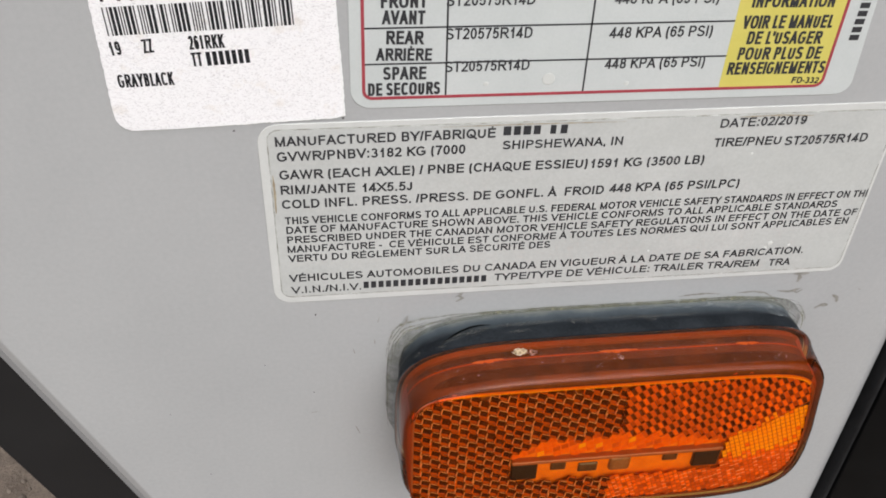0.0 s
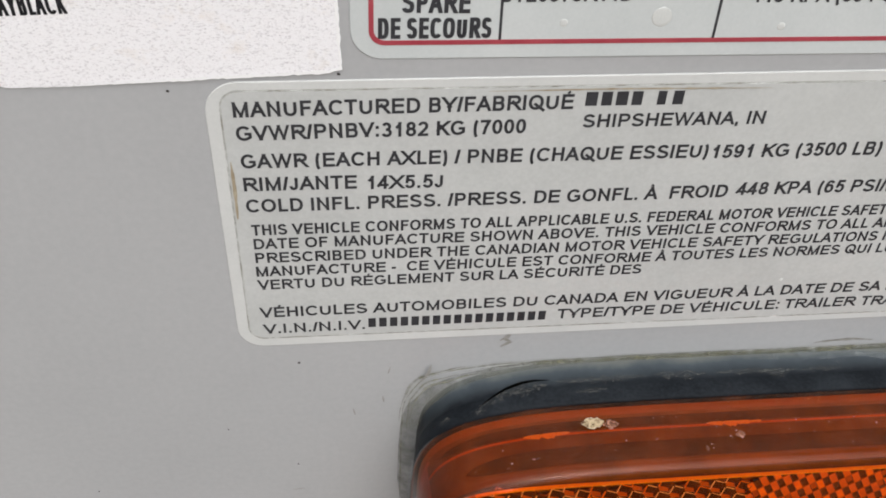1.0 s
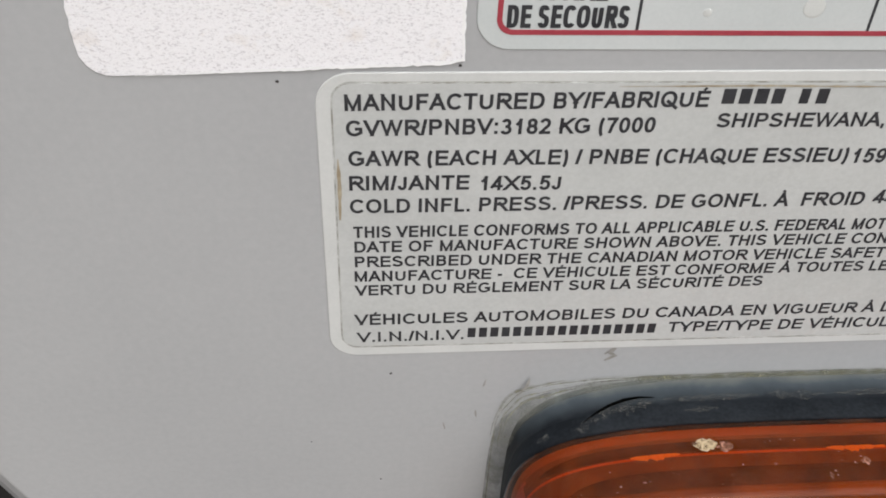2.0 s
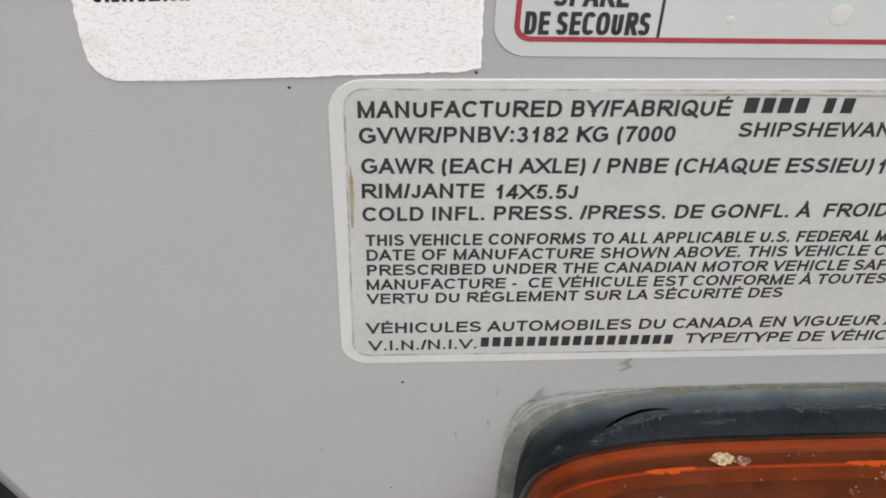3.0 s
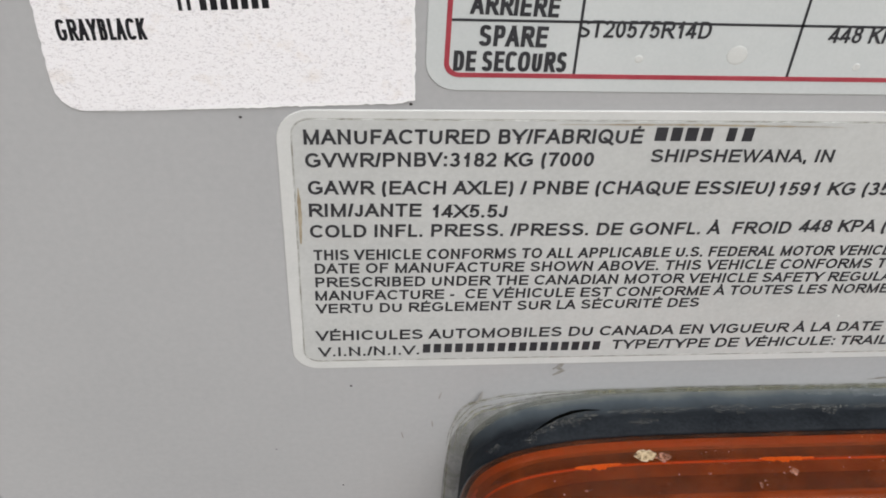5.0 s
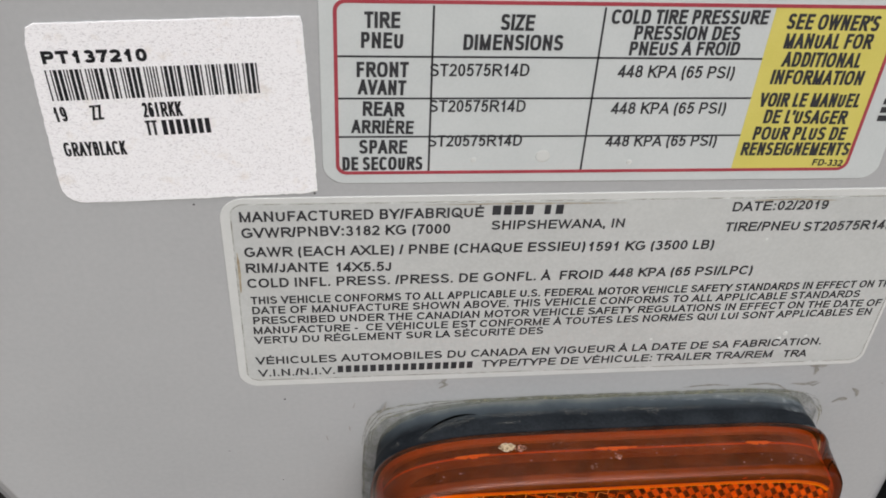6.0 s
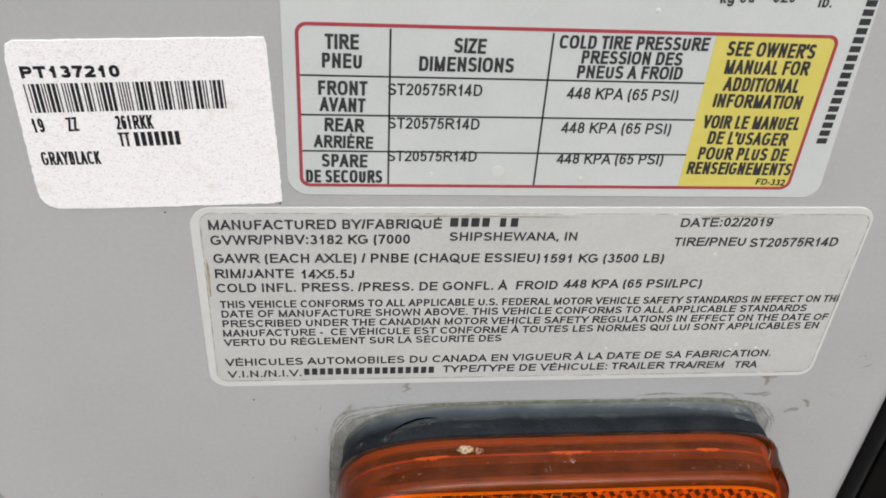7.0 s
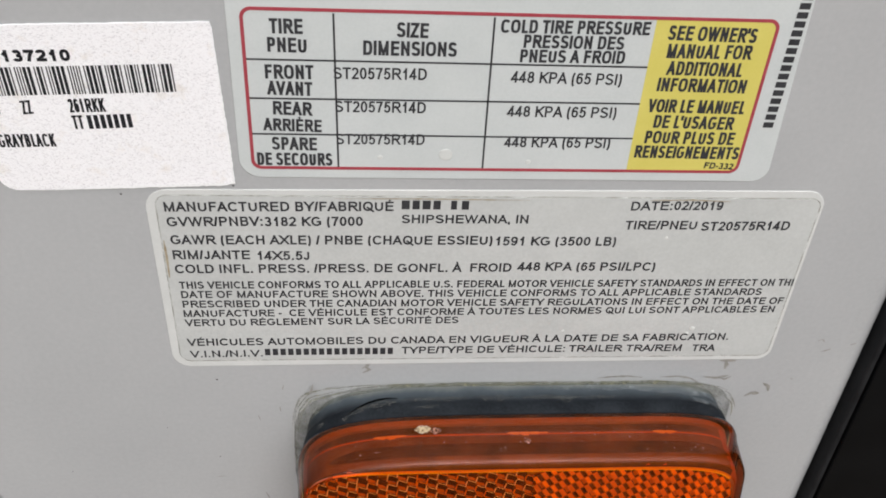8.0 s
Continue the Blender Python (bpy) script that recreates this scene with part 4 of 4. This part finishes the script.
def chequers():
    """The half with square prisms: every second one coloured as a dark pit, the others as lit, with pale edges."""
    rnd = random.Random(10)
    bm = bmesh.new()
    u, w = (0.98, 0.8), (1.48, -2.53)
    for i, j, mx, mz in lattice(u, w, MIDDLE + 1.0, -66.0):
        if mx < MIDDLE + 0.4 or (mx > 117.0 and mz < band_top(mx) - 1.1) or mz < -92.5:
            continue
        deep = (i + j) % 2 == 0
        # prisms near the band take more of the lit colour
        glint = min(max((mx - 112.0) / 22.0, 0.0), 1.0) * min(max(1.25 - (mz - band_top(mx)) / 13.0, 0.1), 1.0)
        square = [(0.5 * (su * u[0] + sw * w[0]), 0.5 * (su * u[1] + sw * w[1])) for su, sw in ((-1, -1), (1, -1), (1, 1), (-1, 1))]
        rings = []
        for scale, depth in ((1.0, -24.72), (0.88, -24.68 if not deep else -24.6), (0.8, -24.2 if deep else -24.62)):
            rings.append([bm.verts.new(at(mx + x * scale, mz + z * scale, depth)) for x, z in square])
        for row, (outer, inner) in enumerate(zip(rings, rings[1:])):
            for k in range(4):
                wall = bm.faces.new((outer[k], outer[(k + 1) % 4], inner[(k + 1) % 4], inner[k]))
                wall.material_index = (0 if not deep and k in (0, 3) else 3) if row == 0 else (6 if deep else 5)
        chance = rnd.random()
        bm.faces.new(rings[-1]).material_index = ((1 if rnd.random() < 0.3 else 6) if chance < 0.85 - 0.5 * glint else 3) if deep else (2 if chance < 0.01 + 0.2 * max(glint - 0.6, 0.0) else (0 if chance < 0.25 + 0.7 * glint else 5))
    bmesh.ops.recalc_face_normals(bm, faces=bm.faces[:])
    return bm


def fine_prisms():
    """The fine prisms of the band coloured as lit and of the part under it, set close like small bricks."""
    rnd = random.Random(11)
    bm = bmesh.new()
    u, w = (1.25, 0.52), (0.6, -1.6)
    for i, j, mx, mz in lattice(u, w, 120.0, -95.0, 90):
        if mx < MIDDLE + 0.3 or not (mz <= -92.5 or (mx > 117.0 and mz <= band_top(mx))):
            continue
        # painted light: full along the band's middle, less towards its edges
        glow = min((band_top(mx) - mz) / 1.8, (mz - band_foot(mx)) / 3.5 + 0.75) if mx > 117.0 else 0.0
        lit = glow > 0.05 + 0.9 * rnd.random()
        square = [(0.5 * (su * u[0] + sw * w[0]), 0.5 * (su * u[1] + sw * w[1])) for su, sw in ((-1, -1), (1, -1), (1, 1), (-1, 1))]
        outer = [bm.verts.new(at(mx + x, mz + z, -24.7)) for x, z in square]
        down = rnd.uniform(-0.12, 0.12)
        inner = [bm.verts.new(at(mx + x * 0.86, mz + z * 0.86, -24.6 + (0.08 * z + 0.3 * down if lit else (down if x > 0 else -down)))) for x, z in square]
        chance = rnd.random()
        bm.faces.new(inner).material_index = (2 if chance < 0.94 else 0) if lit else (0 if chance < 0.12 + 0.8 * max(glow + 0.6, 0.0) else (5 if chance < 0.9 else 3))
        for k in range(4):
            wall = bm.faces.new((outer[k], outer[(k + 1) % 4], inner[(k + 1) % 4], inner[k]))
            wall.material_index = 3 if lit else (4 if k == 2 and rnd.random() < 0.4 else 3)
    bmesh.ops.recalc_face_normals(bm, faces=bm.faces[:])
    return bm


def build_lamp():
    lamp = thing("marker_lamp", at(LAMP_X, LAMP_Z - LAMP_DOWN), "amber side marker lamp on a dark rubber base", "marker light")
    part("sealant_bead", lofted([(-0.9, 0.03), (-0.7, -0.12), (-0.4, -0.35), (0.0, -0.8), (0.9, -1.5), (1.9, -1.5)], wide=0.6, wobble=0.6, steps=224), SEALANT, lamp, "smeared clear sealant bead", smooth=True)
    base = part("rubber_base", lofted(BASE, close_front=True, kinds=[(1, 1, 0)] * 5 + [(0, 0, 0)] * 3, wide=-2.3, wobble=0.3), [RUBBER, DUSTY_SHEEN], lamp, "dark slate rubber base with scuffs", smooth=True)
    for k, (width, points) in enumerate((
        (1.6, [(56.0, -4.6), (64.0, -4.9), (74.0, -4.6)]), (2.2, [(76.0, -4.4), (81.0, -5.0), (86.0, -4.6)]), (1.3, [(88.0, -4.7), (97.0, -4.6), (104.0, -4.8)]),
        (2.2, [(97.5, -4.9), (100.0, -5.6), (102.5, -5.0)]), (0.8, [(112.4, -3.6), (113.6, -3.9)]), (1.0, [(124.0, -4.4), (130.0, -4.2)]), (0.5, [(138.4, -7.5), (139.2, -8.0)]),
        (3.0, [(44.6, -6.2), (47.6, -5.6), (51.6, -5.2), (55.0, -5.0)]), (1.4, [(42.1, -7.5), (44.1, -7.3), (46.6, -7.1)]), (0.3, [(50.6, -4.9), (51.6, -6.3)]), (0.3, [(52.6, -4.7), (53.4, -5.9)]),
        (0.3, [(46.0, -5.6), (46.6, -6.8)]), (1.2, [(40.5, -8.8), (43.0, -8.6)]), (1.4, [(60.0, -7.4), (66.0, -7.0)]), (1.2, [(105.0, -5.0), (113.0, -4.8)]), (1.2, [(34.5, -8.4), (36.5, -8.0)]),
    )):
        part("pale_scuff", on_top(points, width, base_inset, 70 + k), PALE, base)
    # old sealant towards the rear end, with its bluish sheen painted in
    for k, (width, points) in enumerate(((2.6, [(120.0, -2.6), (130.0, -2.4), (138.0, -3.0), (143.5, -4.4)]), (1.6, [(132.0, -5.0), (139.0, -5.4), (143.8, -6.8)]), (2.0, [(96.0, -1.6), (110.0, -1.5), (124.0, -1.8)]))):
        part("sealant_sheen", on_top(points, width, base_inset, 120 + k, 0.1, 0.5), HAZE, base, "old sealant with a painted pale bluish sheen")
    part("tear", on_top([(42.2, -7.6), (44.6, -6.1), (47.2, -4.9), (50.2, -4.1), (52.8, -3.9), (55.4, -4.2)], 0.62, base_inset, 90, 0.22, 0.15), VOID, base, "black torn edge in the rubber")
    for k, (inset, first, last, width, y) in enumerate((
        (-0.9, 38, 132, 0.55, -0.5), (-0.5, 60, 120, 0.35, -0.75), (-1.4, 118, 176, 0.5, -0.3), (-0.1, 122, 178, 0.4, -0.75), (0.4, 112, 172, 0.5, -1.15), (-0.9, 130, 190, 0.3, -0.45), (-0.3, 14, 44, 0.5, -0.7), (0.4, 8, 40, 0.45, -1.15),
    )):
        part("grime_line", streak(outline_run(inset, first, last), width, y, 91 + k), GRIME, lamp, "olive grime along the sealant")
    part("grime_line", streak([(31.5, -64.0), (33.0, -61.6), (33.4, -59.4)], 0.45, -0.9, 103), SCUFF, lamp, "brown grime")

    lens = part("lens", lofted([(0.9, -10.3), (0.3, -10.5), (0.15, -11.2), (0.2, -12.6), (0.45, -13.2), (0.6, -16.5), (0.75, -20.0), (0.9, -23.0), (1.05, -24.0), (1.4, -24.8), (1.9, -25.25), (2.5, -25.47), (4.4, -25.6)]), LENS, lamp, "clear amber plastic lens", smooth=True)
    face = bmesh.new()
    face.faces.new([face.verts.new(at(x, z, -25.6)) for x, z in lamp_outline(4.4)])
    part("lens_face", face, LENS_FACE, lens, "clear lens front")
    # the lip's upper run is painted in the lit prism colour
    part("housing", lofted([(1.6, -10.6), (1.8, -12.2), (2.2, -12.6), (2.4, -15.0), (2.4, -15.5), (2.6, -18.0), (2.6, -21.6), (3.1, -24.0), (4.3, -24.95), (5.3, -25.05)], kinds=[(0, 0, 0), (1, 5, -57), (1, 5, -57), (2, 5, -57), (1, 5, -57), (1, 5, -57), (1, 5, -57), (3, 5, -57), (4, 5, -50)]), [RIM, BAND_BROWN, BAND_LINE, BAND_DARK, PRISM_LIT, HOUSING], lamp, "orange and brown inner housing", smooth=True)
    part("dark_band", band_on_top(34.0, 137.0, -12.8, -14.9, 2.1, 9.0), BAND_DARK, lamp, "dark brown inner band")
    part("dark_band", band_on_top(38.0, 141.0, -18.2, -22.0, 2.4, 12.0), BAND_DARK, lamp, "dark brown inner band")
    part("back_plate", slab(lamp_outline(7.0), -22.8, -20.6), BOARD, lamp, "orange back plate")
    # glints of light inside the lens, put in as bright orange dashes
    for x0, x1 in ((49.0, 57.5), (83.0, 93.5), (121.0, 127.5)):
        part("slot", on_top([(x0, -15.2), ((x0 + x1) / 2, -15.3), (x1, -15.2)], 1.3, 2.2, 5), BAND_GLINT, lamp, "bright orange dash, a glint painted inside the lens")
    facets = [PRISM, PRISM_DARK, PRISM_LIT, PRISM_MID, PRISM_RIB, PRISM_RED, PRISM_DIM]
    part("reflector", cube_pits(), facets, lamp, "moulded reflector with six-sided pits painted dark")
    part("reflector", chequers(), facets, lamp, "moulded reflector with prisms painted lit and dark in turn")
    part("window_facets", window_facets(), facets, lamp, "orange facets painted as lit over the led board")
    part("reflector", fine_prisms(), facets, lamp, "moulded reflector with fine prisms, a band painted as lit")
    x0, x1, z0, z1 = LIGHT_BOX
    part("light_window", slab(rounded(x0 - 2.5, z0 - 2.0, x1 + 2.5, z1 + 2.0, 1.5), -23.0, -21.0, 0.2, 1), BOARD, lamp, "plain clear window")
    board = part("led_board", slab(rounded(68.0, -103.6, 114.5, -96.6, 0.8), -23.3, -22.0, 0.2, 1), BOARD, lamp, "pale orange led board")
    part("ledge", slab(rounded(60.6, -96.6, 121.8, -95.3, 0.4), -24.9, -21.6, 0.3, 1), HOUSING, lamp, "red brown ledge")
    for x0, x1 in ((60.8, 68.2), (113.8, 121.6)):
        part("end_block", slab(rounded(x0, -103.6, x1, -96.8, 0.6), -24.4, -21.6, 0.4, 2), BLOCK, lamp, "black end block")
    for x, wide, z in ((74.3, 2.2, -99.2), (83.0, 2.8, -100.9), (107.0, 2.2, -98.8)):
        part("led", slab(rounded(x - wide, z - 1.8, x + wide, z + 1.8, 0.4), -23.9, -22.8, 0.3, 1), LED, board, "small led chip")
    part("lens_dome", slab(rounded(89.0, -103.0, 95.4, -97.2, 1.2), -24.4, -22.8, 1.2, 4), DOME, lamp, "small moulded dome", smooth=True)
    for k, (x, y, w, long) in enumerate(((61.4, -15.0, 2.3, 4.2), (64.6, -15.6, 1.6, 3.0), (87.5, -19.5, 1.6, 1.7), (72.0, -19.5, 0.5, 0.6), (50.0, -21.5, 0.3, 1.4), (80.5, -22.2, 1.0, 0.7), (100.0, -21.8, 0.35, 0.5), (110.0, -17.0, 0.3, 0.4), (68.0, -17.4, 0.4, 0.4), (45.0, -22.6, 0.2, 0.7), (57.0, -21.6, 0.2, 0.9), (131.0, -21.0, 0.25, 0.6))):
        part("dried_spot", on_top([(x - long / 2, y), (x, y - 0.1), (x + long / 2, y + 0.1)], w, 0.5, 100 + k, 0.35), CHIP if k < 1 else FAINT, lens, "dried insect spot")

    rnd, bm = random.Random(33), bmesh.new()
    for _ in range(100):
        x, y, r = 36 + 107 * rnd.random(), -11.5 - 11.5 * rnd.random(), 0.035 + 0.09 * rnd.random() ** 3
        z = top_of(x, 0.6) + 0.25
        bm.faces.new([bm.verts.new(at(x + dx * r * (1 + rnd.random()), z, y + dy * r * (1 + rnd.random()))) for dx, dy in ((-1, 0), (0, -1), (1, 0), (0, 1))])
    part("dust_flecks", bm, FLECK, lens, "fine pale dust flecks")


build_lamp()
